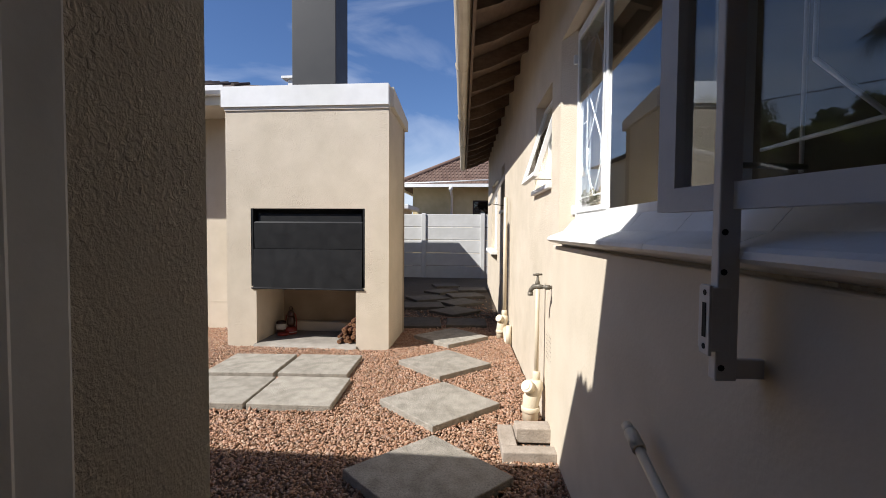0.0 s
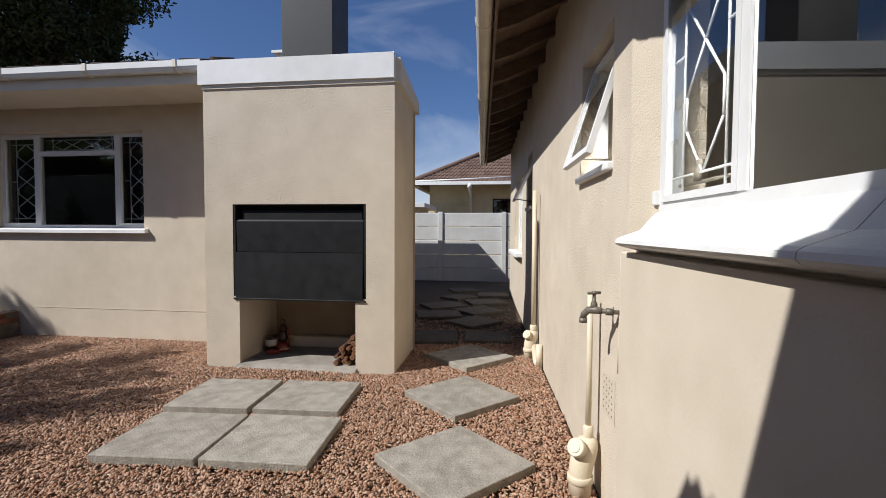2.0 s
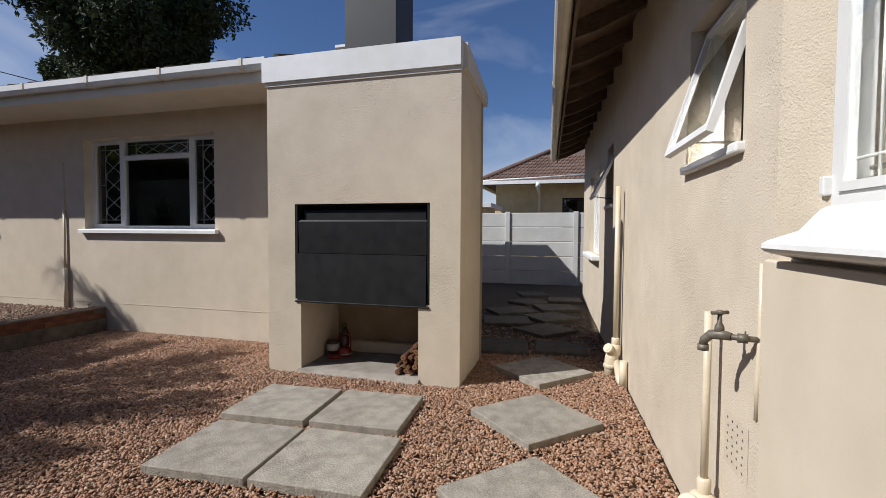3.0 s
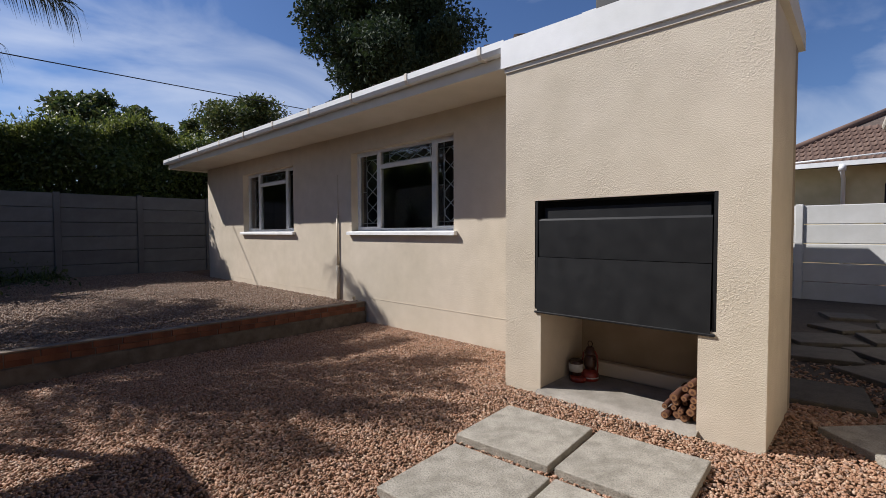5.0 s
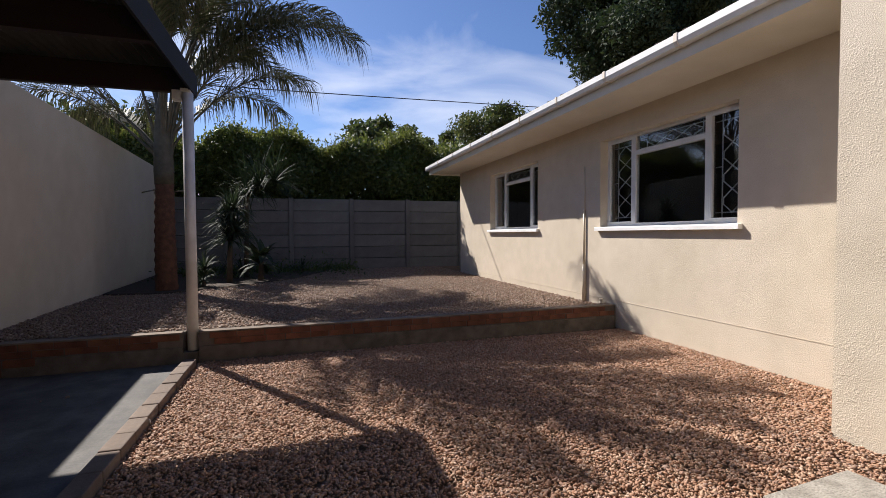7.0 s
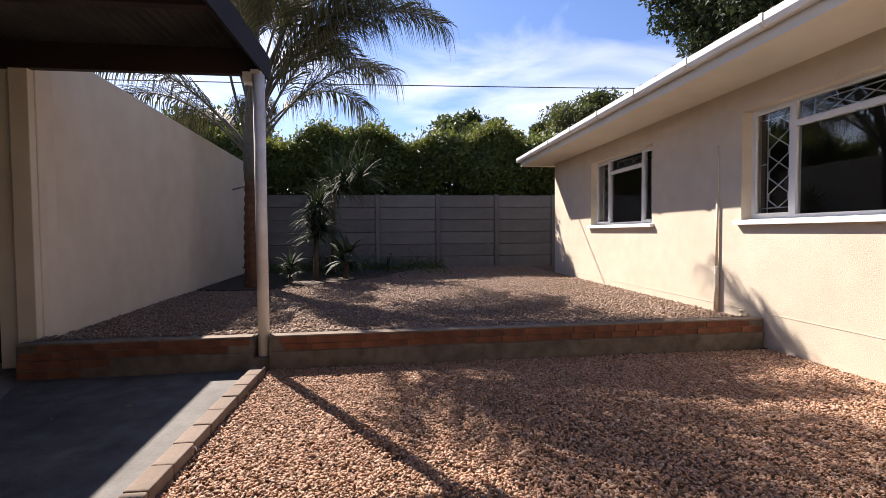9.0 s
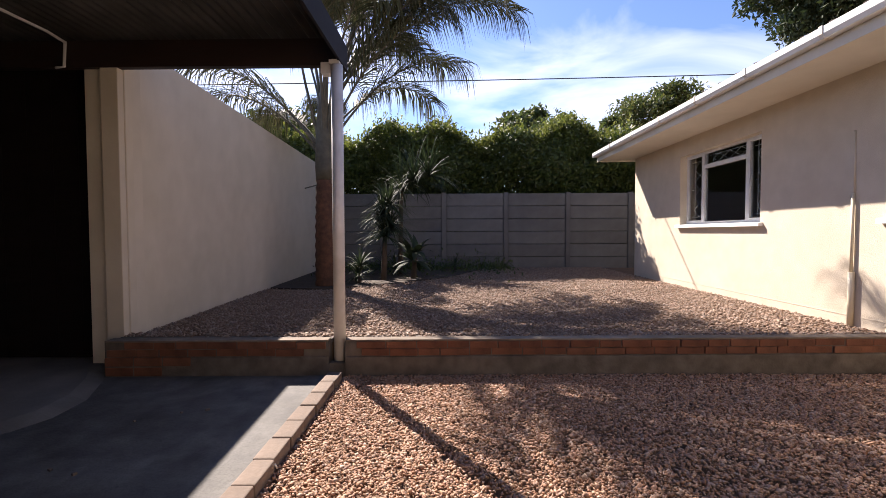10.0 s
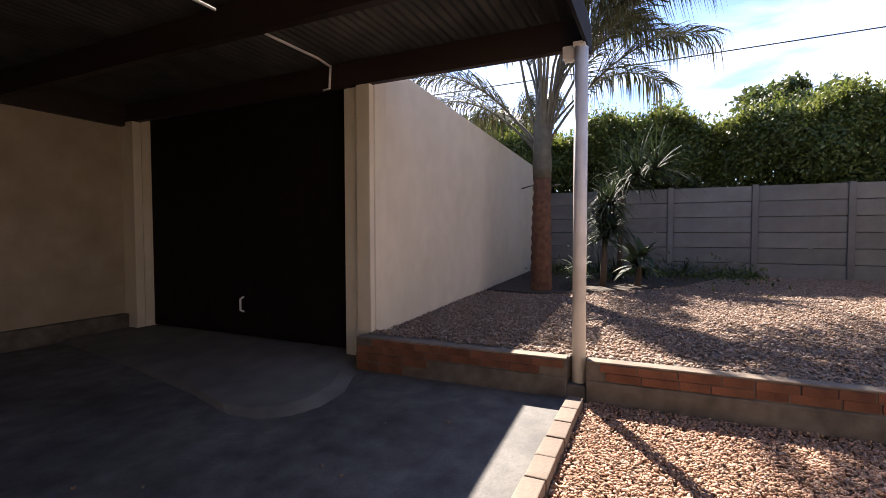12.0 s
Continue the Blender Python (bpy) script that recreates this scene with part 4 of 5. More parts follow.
part("roof_sheet", bm, SHEET, carport)
bm = bm_new()
tube(bm, [(0, 0, 0.10), (0, 0, 2.44)], 0.047, 18)
post = thing("carport_post", "white painted steel pipe post standing on the brick wall's foot", "post", pose(-5.345, 0.895, 0))
part("pipe", bm, POST, post)
bm = bm_new()
box(bm, -0.10, -0.13, 2.38, 0.0, -0.02, 2.468, bevel=0.006)
box(bm, -0.05, -0.05, 2.44, 0.05, 0.03, 2.47)
part("head_bracket", bm, POST, post)
bm = bm_new()
box(bm, -0.07, -0.07, -0.02, 0.09, 0.06, 0.10, bevel=0.01)
part("foot", bm, MORTAR, post)
cond = thing("ceiling_conduit", "white plastic conduit under the carport roof, bent down at the beam", "conduit", pose(0, 0, 0))
bm = bm_new()
tube(bm, [(-2.0, -1.40, 2.675), (-4.32, -1.345, 2.672), (-5.22, -1.30, 2.672), (-5.40, -1.31, 2.66)], 0.011, 8)
part("run", bm, WHITE, cond)
bm = bm_new()
tube(bm, [(-5.405, -1.312, 2.67), (-5.41, -1.33, 2.47), (-5.412, -1.40, 2.462)], 0.011, 8)
part("drop", bm, WHITE, cond)

# garage
bm = bm_new()
pierced(bm, 3.62, 2.75, 0.2, [(0.34, 3.31, -0.02, 2.62)], -0.02)
solid("wall_garage_front", bm, SMOOTH, "cream wall around the garage door", "wall", pose(-5.50, -4.53, 0, 0, 0, 90) , kind="structure")
bm = bm_new()
box(bm, -5.499, -1.218, -0.02, -5.47, -1.061, 2.47, bevel=0.006)
box(bm, -5.499, -1.060, -0.02, -5.43, -0.915, 2.47, bevel=0.006)
solid("wall_garage_pier", bm, SMOOTH, "stepped cream pier at the garage corner", "wall", kind="structure")
bm = bm_new()
box(bm, -5.499, -4.419, -0.02, -5.40, -4.195, 2.47, bevel=0.006)
solid("wall_garage_pier_far", bm, SMOOTH, "cream pier beside the garage door", "wall", kind="structure")
gdoor = thing("garage_door", "very dark brown tilt-up timber garage door", "garage door", pose(-5.64, -4.30, 0.045))
for j in range(14):
    bm = bm_new()
    box(bm, 0, 0.002 + j * 0.223, 0.0, 0.03, 0.222 + j * 0.223, 2.57, bevel=0.004)
    part("board", bm, DOOR_BROWN, gdoor)
bm = bm_new()
tube(bm, [(0.03, 1.62, 0.26), (0.075, 1.62, 0.28), (0.075, 1.62, 0.40), (0.03, 1.62, 0.42)], 0.011, 8)
part("handle", bm, WHITE, gdoor, "pale metal pull handle")
GW = pose(-5.50, -0.905, 0, 0, 0, 3.2)
bm = bm_new()
box(bm, -7.75, -0.2, -0.02, 0.0, 0.0, 2.745, bevel=0.008)
solid("wall_garage_side", bm, SMOOTH, "tall plain cream garage wall beside the raised yard", "wall", GW, kind="structure")
bm = bm_new()
box(bm, -13.3, -4.6, -0.02, -13.1, -1.4, 2.7)
box(bm, -13.1, -4.6, -0.02, -5.65, -4.45, 2.7)
solid("wall_garage_back", bm, SMOOTH, "plain cream back wall of the garage", "wall", kind="structure")
bm = bm_new()
prism(bm, [(-13.2, -4.55), (-5.6, -4.55), (-5.6, -1.10), (-13.2, -1.52)], "z", 2.62, 2.70)
solid("roof_garage", bm, SHINGLE, "flat dark garage roof behind the parapet", "roof", kind="structure")
bm = bm_new()
box(bm, -5.45, -4.62, -0.02, 1.2, -4.42, 2.75)
solid("wall_boundary", bm, DULL, "dull beige boundary wall along the carport's far side", "wall", kind="structure")
plinth = thing("wall_plinth", "low painted brick plinth along the carport wall", "plinth", kind="structure")
bm = bm_new()
box(bm, -5.39, -4.418, -0.02, 0.6, -4.33, 0.20, bevel=0.008)
part("core", bm, MORTAR, plinth)

# ---- retaining wall, kerb ----
RT = pose(-5.285, 2.3, 0, 0, 0, 1.3)
low = thing("wall_retaining", "low retaining wall of orange brick on a rough concrete footing", "wall", RT, kind="structure")
bm = bm_new()
box(bm, -0.215, -3.22, -0.02, -0.004, -1.47, 0.268)
box(bm, -0.215, -1.345, -0.02, -0.004, 3.22, 0.268)
box(bm, -0.215, -1.469, -0.02, -0.152, -1.346, 0.266)
part("core", bm, MORTAR, low)
bm = bm_new()
box(bm, -0.10, -3.22, -0.02, 0.012, -1.47, 0.150, bevel=0.012)
box(bm, -0.10, -1.345, -0.02, 0.012, 3.22, 0.150, bevel=0.012)
part("footing", bm, MORTAR, low, "rough grey concrete footing")
bm = bm_new()
box(bm, -0.105, -1.34, 0.2685, 0.0, 3.22, 0.282, bevel=0.005)
box(bm, -0.105, -3.22, 0.2685, 0.0, -1.475, 0.282, bevel=0.005)
part("capping", bm, CAPPING, low, "thin pale mortar capping")
def piece_mesh(name, sx, sy, sz, mat, bevel=0.005):
    bm = bm_new()
    box(bm, -sx / 2, -sy / 2, -sz / 2, sx / 2, sy / 2, sz / 2, bevel=bevel)
    return mesh_of(name, bm, mat)


def piece(name, me, parent, m):
    ob = new(name, me)
    ob.parent = parent
    ob.matrix_local = m
    return ob


rng = random.Random(5)
BRICKS = [(w, piece_mesh("brick", 0.10, w, 0.054, BRICK, 0.004)) for w in (0.165, 0.215, 0.225, 0.235)]
for level, start in ((0.183, -3.20), (0.240, -3.30)):
    y = start
    while y < 3.0:
        w, me = rng.choice(BRICKS)
        if y > -3.22 and not (-1.475 < y + w and y < -1.34):
            piece("brick", me, low, pose(-0.045 + rng.uniform(-0.006, 0.006), y + w / 2, level + rng.uniform(-0.002, 0.002), rng.uniform(-0.8, 0.8), 0, rng.uniform(-1.2, 1.2)))
        y += w + 0.008
BRICK_LOW = piece_mesh("brick", 0.10, 0.214, 0.066, BRICK, 0.006)
for c in range(2):
    for k in range(3 - c):
        piece("brick", BRICK_LOW, low, pose(-0.030, -3.1 + 0.224 * k, 0.118 - 0.076 * c, 0, 0, rng.uniform(-1, 1)))
kerb = thing("kerb", "pale brick kerb between the concrete floor and the gravel", "kerb", kind="structure")
bm = bm_new()
box(bm, -5.13, 0.858, -0.02, -1.56, 0.948, 0.056)
part("mortar_bed", bm, PALE_BRICK, kerb)
KERB_ME = piece_mesh("kerb_brick", 0.216, 0.105, 0.10, PALE_BRICK, 0.007)
for k in range(16):
    piece("kerb_brick", KERB_ME, kerb, pose(-5.03 + 0.225 * k, 0.903 + rng.uniform(-0.003, 0.003), 0.012 + rng.uniform(-0.003, 0.003), 0, 0, rng.uniform(-0.8, 0.8)))

# ---- precast fences ----
def fence(name, label, m, count, rows, height, mat, pitch=1.534):
    f = thing(name, label, "fence", m)
    post_me = None
    rh = height / rows
    bm = bm_new()
    for sx, sy, ex, ey in ((-0.058, -0.062, 0.058, 0.062),):
        box(bm, sx, sy, -0.1, ex, ey, height + 0.02, bevel=0.012)
    post_me = mesh_of("post", bm, mat)
    panel_me = piece_mesh("panel", pitch - 0.112, 0.045, rh - 0.008, mat, 0.013)
    for k in range(count + 1):
        piece("post", post_me, f, pose(k * pitch, 0, 0))
        if k < count:
            for j in range(rows):
                piece("panel", panel_me, f, pose((k + 0.5) * pitch, rng.uniform(-0.004, 0.004), (j + 0.5) * rh, rng.uniform(-0.4, 0.4)))
    return f


fence("precast_fence", "weathered grey precast concrete panel fence below the hedge", pose(-13.16, -1.421, 0.20, 0, 0, 90), 6, 6, 1.89, PRECAST)
fence("pale_precast_fence", "pale grey painted precast panel fence across the path's end", pose(-2.91, 12.2, -0.03), 4, 5, 1.70, PRECAST_PALE, 1.55)
# ---- paving ----
SLAB_BM = bm_new()
box(SLAB_BM, -0.3, -0.3, -0.03, 0.3, 0.3, 0.022, bevel=0.006)
SLAB_ME = mesh_of("paving_slab", SLAB_BM, SLAB)


SHADE_SLAB_BM = bm_new()
box(SHADE_SLAB_BM, -0.3, -0.27, -0.03, 0.3, 0.27, 0.02, bevel=0.01)
SHADE_SLAB_ME = mesh_of("paving_slab", SHADE_SLAB_BM, SHADE_SLAB)


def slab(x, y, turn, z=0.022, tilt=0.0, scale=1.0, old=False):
    ob = new("paving_slab", SHADE_SLAB_ME if old else SLAB_ME)
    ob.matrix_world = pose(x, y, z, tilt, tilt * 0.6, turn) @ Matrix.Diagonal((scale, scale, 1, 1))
    # slabs on the side path take the copy with shade painted in
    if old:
        return tagged(ob, "path slab lying unevenly, the path's shade put into its dark colour", "paving slab", "old path slabs")
    return tagged(ob, "square pale grey concrete paving slab laid in gravel", "paving slab", "paving slabs")


SLABS = []
SLABS += [(-1.785, 4.005, 4.0), (-1.165, 4.05, 3.2), (-1.68, 3.335, 3.6), (-1.075, 3.375, 3.0)]
SLABS += [(0.0, 2.30, 47.5), (-0.04, 3.26, 45.5), (-0.09, 4.23, 45), (-0.11, 5.28, 46)]
for k, (x, y, a) in enumerate(SLABS):
    slab(x, y, a, tilt=rng.uniform(-0.6, 0.6), scale=0.975 if k < 4 else 1.0)
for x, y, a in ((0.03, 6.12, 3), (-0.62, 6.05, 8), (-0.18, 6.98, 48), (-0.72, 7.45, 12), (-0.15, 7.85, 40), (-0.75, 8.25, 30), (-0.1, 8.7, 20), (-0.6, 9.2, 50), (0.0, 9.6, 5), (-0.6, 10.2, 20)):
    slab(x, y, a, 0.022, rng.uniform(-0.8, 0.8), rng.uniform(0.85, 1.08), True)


# ---- gravel ----
def pebbles(name, xy, z, size, mat, label, shape):
    """Loose stones: one flattened, turned lump per place."""
    n = len(xy)
    r = np.random.RandomState(len(name) * 7 + n % 97)
    if shape == 20:
        bm = bm_new()
        bmesh.ops.create_icosphere(bm, subdivisions=1, radius=1)
    else:
        bm = bm_new()
        bmesh.ops.create_cone(bm, segments=4, radius1=1, radius2=0.55, depth=1.1, cap_ends=True)
        bmesh.ops.triangulate(bm, faces=bm.faces[:])
    bv = np.array([v.co[:] for v in bm.verts])
    bf = np.array([[v.index for v in f.verts] for f in bm.faces])
    bm.free()
    s = size * np.exp(r.normal(0, 0.28, (n, 1)).clip(-0.7, 0.7)) * np.column_stack([r.uniform(1.0, 1.7, n), r.uniform(0.7, 1.05, n), r.uniform(0.45, 0.75, n)])
    a, t, u = r.uniform(0, 2 * np.pi, n), r.normal(0, 0.45, n), r.normal(0, 0.45, n)
    v = bv[None] * s[:, None] * (1 + 0.22 * r.normal(0, 1, (n, len(bv), 1)).clip(-1.2, 1.2))
    ca, sa, ct, st, cu, su = np.cos(a), np.sin(a), np.cos(t), np.sin(t), np.cos(u), np.sin(u)
    x, y, w = v[..., 0], v[..., 1], v[..., 2]
    y, w = y * ct[:, None] - w * st[:, None], y * st[:, None] + w * ct[:, None]
    x, w = x * cu[:, None] + w * su[:, None], -x * su[:, None] + w * cu[:, None]
    x, y = x * ca[:, None] - y * sa[:, None], x * sa[:, None] + y * ca[:, None]
    zz = z + r.uniform(-0.3, 0.75, n) * size
    verts = np.stack([x + xy[:, :1], y + xy[:, 1:], w + zz[:, None]], -1).reshape(-1, 3)
    faces = (bf[None] + (np.arange(n) * len(bv))[:, None, None]).reshape(-1, 3)
    ob = new(name, raw(name, verts, faces, mat, True))
    return tagged(ob, label, "gravel", kind="stuff")


def in_slabs(xy):
    hit = np.zeros(len(xy), bool)
    for x, y, a in SLABS:
        c, s = math.cos(radians(a)), math.sin(radians(a))
        dx, dy = xy[:, 0] - x, xy[:, 1] - y
        hit |= (np.abs(dx * c + dy * s) < 0.292) & (np.abs(-dx * s + dy * c) < 0.292)
    return hit


R = np.random.RandomState(3)
p = np.column_stack([R.uniform(-5.28, 0.72, 165000), R.uniform(0.96, 5.53, 165000)])
keepers = (p[:, 0] < 0.655 - 0.05 * (p[:, 1] - 3)) & ~in_slabs(p)
keepers &= ~((p[:, 0] > -2.45) & (p[:, 0] < -0.72) & (p[:, 1] > 4.70)) & (p[:, 0] > -5.27 - 0.023 * (p[:, 1] - 2.3))
pebbles("gravel", p[keepers], 0.0, 0.0080, PEBBLE, "mixed tan and brown river-pebble gravel covering the yard", 12)
p = np.column_stack([R.uniform(-1.7, 0.6, 9000), 5.4 + R.exponential(0.55, 9000).clip(0, 3)])
p = p[p[:, 0] < 0.65 - 0.05 * (p[:, 1] - 3)]
pebbles("gravel_path", p, 0.0, 0.012, PEBBLE, "brown pebble gravel along the narrow side path", 12)
p = np.column_stack([R.uniform(-13.1, -5.4, 90000), R.uniform(-1.3, 5.5, 90000)])
edge = -0.93 + 0.056 * (p[:, 0] + 5.55)
keepers = (p[:, 1] > edge) & (p[:, 0] < -5.385 - 0.023 * (p[:, 1] - 2.3))
bed = (p[:, 0] < -8.9) & (p[:, 1] < 2.2 - 0.62 * np.abs(p[:, 0] + 12.9)) | (p[:, 0] < -8.7) & (p[:, 1] < 0.3)
thin = R.uniform(0, 1, len(p)) < 0.15
p = p[keepers & (~bed | thin)]
pebbles("gravel_terrace", p, 0.243 + 0.03 * np.clip((p[:, 0] + 5.62) / 0.12, 0, 1), 0.0112, PEBBLE_GREY, "dusty tan pebble gravel on the raised terrace", 12)


# ---- foliage ----
def leaf_mesh(name, at, size, mat, seed, long=1.8, droop=0.3):
    """One folded, pointed leaf of four corners at each place."""
    r = np.random.RandomState(seed)
    n = len(at)
    d = r.normal(0, 1, (n, 3))
    d[:, 2] -= droop
    d /= np.linalg.norm(d, axis=1)[:, None]
    e = np.cross(d, r.normal(0, 1, (n, 3)))
    e /= np.linalg.norm(e, axis=1)[:, None]
    up = np.cross(d, e)
    s = size * r.uniform(0.6, 1.35, (n, 1))
    a, tip = at, at + d * s * long
    mid = at + d * s * long * 0.45 + up * s * 0.12
    v = np.stack([a, mid + e * s * 0.45, tip, mid - e * s * 0.45], 1).reshape(-1, 3)
    f = np.arange(n * 4).reshape(-1, 4)
    return raw(name, v, f, mat)


def blob_points(centres, radii, n, seed, squash=0.8):
    """Points in the shells of many small clumps, so that the outline stays ragged with gaps."""
    r = np.random.RandomState(seed)
    k = r.randint(0, len(centres), n)
    d = r.normal(0, 1, (n, 3))
    d /= np.linalg.norm(d, axis=1)[:, None]
    d[:, 2] *= squash
    return centres[k] + d * (radii[k] * r.uniform(0.45, 1.08, n))[:, None]


def tree(name, label, base, height, crown_z, spread, clumps, leaves, size, mat, seed, bottom=0.0, trunk=0.25):
    r = np.random.RandomState(seed)
    t = thing(name, label, "tree", pose(*base))
    top = np.array([0, 0, height])
    bm = bm_new()
    lean = r.uniform(-0.3, 0.3, 2)
    stem = [(lean[0] * k * k, lean[1] * k * k, height * 0.8 * k) for k in np.linspace(0, 1, 7)]
    tube(bm, stem, trunk, 10, trunk * 0.35)
    part("trunk", bm, BARK, t)
    c = []
    while len(c) < clumps:
        q = r.uniform(-1, 1, 3)
        if q @ q < 1 and q @ q > 0.12:
            c.append((q[0] * spread, q[1] * spread, crown_z + q[2] * (height - crown_z)))
    c = np.array(c)
    rad = r.uniform(0.13, 0.3, clumps) * spread * (1.0 if clumps > 40 else 1.7)
    for q in c[::max(1, clumps // 12)]:
        bm = bm_new()
        z0 = min(max(q[2] - spread * 0.5, height * 0.3), height * 0.75)
        tube(bm, [(0, 0, z0), (q[0] * 0.45, q[1] * 0.45, (z0 + q[2]) / 2 + 0.1), tuple(q)], trunk * 0.35, 6, trunk * 0.08)
        part("limb", bm, BARK, t)
    ob = new("crown", leaf_mesh("crown", blob_points(c, rad, leaves, seed), size, mat, seed + 1))
    ob.parent = t
    return t


# clipped hedge above the back fence
r = np.random.RandomState(11)
n = 78000
hy = r.uniform(-4.5, 9.5, n)
top = 3.55 + 0.16 * np.sin(hy * 1.7) + 0.14 * np.sin(hy * 4.1 + 1) + r.exponential(0.08, n).clip(0, 0.3) * (r.uniform(0, 1, n) < 0.35)
hz = 1.0 + (top - 1.0) * r.uniform(0, 1, n) ** 0.75
depth = r.exponential(0.25, n).clip(0, 1.6)
bulge = 0.22 * np.sin(hy * 2.3 + hz * 1.9) + 0.15 * np.sin(hy * 5.1 - hz * 3.0)
hx = -13.27 + 0.95 * bulge - depth - 0.12 * ((hz - 2.8).clip(0, None))
hx = hx + 0.34 * ((hz - 2.25) / 0.5).clip(0, 1)
hx = np.where(hz < 2.22, np.minimum(hx, -13.36), hx)
hedge = thing("hedge", "dense tall green hedge with sunlit tips above the fence", "hedge", pose(0, 0, 0))
ob = new("leaves", leaf_mesh("leaves", np.column_stack([hx, hy, hz]), 0.056, HEDGE, 12))
ob.parent = hedge
n = 26000
hy, hx = r.uniform(-4.5, 9.5, n), r.uniform(-15.4, -13.5, n)
hz = 3.5 + 0.16 * np.sin(hy * 1.7) + 0.14 * np.sin(hy * 4.1 + 1) + r.normal(0, 0.12, n) + r.exponential(0.10, n).clip(0, 0.35) * (r.uniform(0, 1, n) < 0.3)
ob = new("top_leaves", leaf_mesh("top_leaves", np.column_stack([hx, hy, hz]), 0.058, HEDGE, 13, 2.0, -0.5))
ob.parent = hedge
# young upright shoots along the hedge top, sunlit brightness put into their colour
shoots = []
for k in range(1700):
    sx, sy = r.uniform(-14.4, -12.95), r.uniform(-4.5, 9.5)
    hgt, tilt = r.uniform(0.12, 0.30) + (0.25 if r.uniform() < 0.12 else 0), r.normal(0, 0.16, 2)
    base = 3.45 + 0.16 * math.sin(sy * 1.7) + 0.14 * math.sin(sy * 4.1 + 1)
    for q in np.linspace(0, 1, 14):
        shoots.append((sx + tilt[0] * q * hgt + r.normal(0, 0.012), sy + tilt[1] * q * hgt + r.normal(0, 0.012), base + q * hgt))
ob = new("shoot_fringe", leaf_mesh("shoot_fringe", np.array(shoots), 0.04, LIT_YOUNG_LEAF, 19, 2.2, -1.2))
ob.parent = hedge
# added inner leaves block sunlight; their darker colour paints the hedge's inner shade
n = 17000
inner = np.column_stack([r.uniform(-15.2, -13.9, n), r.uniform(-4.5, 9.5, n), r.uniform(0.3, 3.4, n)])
ob = new("inner_shade_leaves", leaf_mesh("inner_shade_leaves", inner, 0.16, TREE_LEAF, 14))
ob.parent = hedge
for k in range(11):
    bm = bm_new()
    y0 = -4 + 1.3 * k
    tube(bm, [(-14.5, y0, -0.03), (-14.45, y0 + 0.1, 1.2), (-14.4, y0 - 0.05, 3.0)], 0.05, 6, 0.015)
    part("stem", bm, BARK, hedge)

tree("dark_tree", "tall dark evergreen tree behind the cream house", (-20.6, 19.3, -0.03), 15.8, 11.2, 5.0, 84, 90000, 0.13, TREE_LEAF, 21, trunk=0.35)
tree("far_tree", "rounded green garden tree behind the house roof", (-27.7, 13.6, -0.03), 9.1, 7.6, 2.2, 30, 20000, 0.11, FAR_LEAF, 22)
tree("far_tree", "yellow-green tree top beyond the hedge", (-21.1, 5.6, -0.03), 6.2, 4.9, 1.5, 30, 20000, 0.11, FAR_LEAF, 23)
tree("far_tree", "small yellow-green tree top behind the hedge", (-20.6, 7.9, -0.03), 5.7, 4.7, 0.95, 18, 9000, 0.095, FAR_LEAF, 27)
tree("far_tree", "bushy tree top beyond the hedge", (-22.0, 0.2, -0.03), 5.2, 3.8, 2.0, 28, 17000, 0.11, FAR_LEAF, 24)
tree("far_tree", "yellow-green shrub rising beyond the garage wall", (-14.9, -2.9, -0.03), 4.4, 3.1, 1.5, 24, 9000, 0.10, HEDGE, 28, trunk=0.1)
tree("far_tree", "low leafy tree beyond the neighbour's fence", (-5.2, 19.0, -0.03), 2.9, 2.0, 1.3, 16, 4000, 0.14, FAR_LEAF, 25)

# ---- queen palm ----
palm = thing("palm_tree", "slender queen palm with a ringed brown trunk and drooping feathery fronds", "palm", pose(-9.2, -0.25, 0.24))
bm = bm_new()
pts, rad = [], []
for k in range(24):
    z = 1.78 * k / 23
    pts.append((0.02 * math.sin(z * 2), 0.0, z - 0.02))
    rad.append(0.165 - 0.018 * z + (0.012 if k % 2 else -0.004))
tube(bm, pts, rad, 16)
part("trunk", bm, PALM_BARK, palm, "ringed reddish brown trunk")
bm = bm_new()
tube(bm, [(0, 0, 1.74), (0, 0, 1.95), (0.01, 0, 2.4), (0.02, 0, 2.7), (0.03, 0, 3.0), (0.03, 0, 3.3)], [0.14, 0.15, 0.135, 0.115, 0.08, 0.03], 14)
part("crown_shaft", bm, PALM_STEM, palm)
rp = random.Random(8)


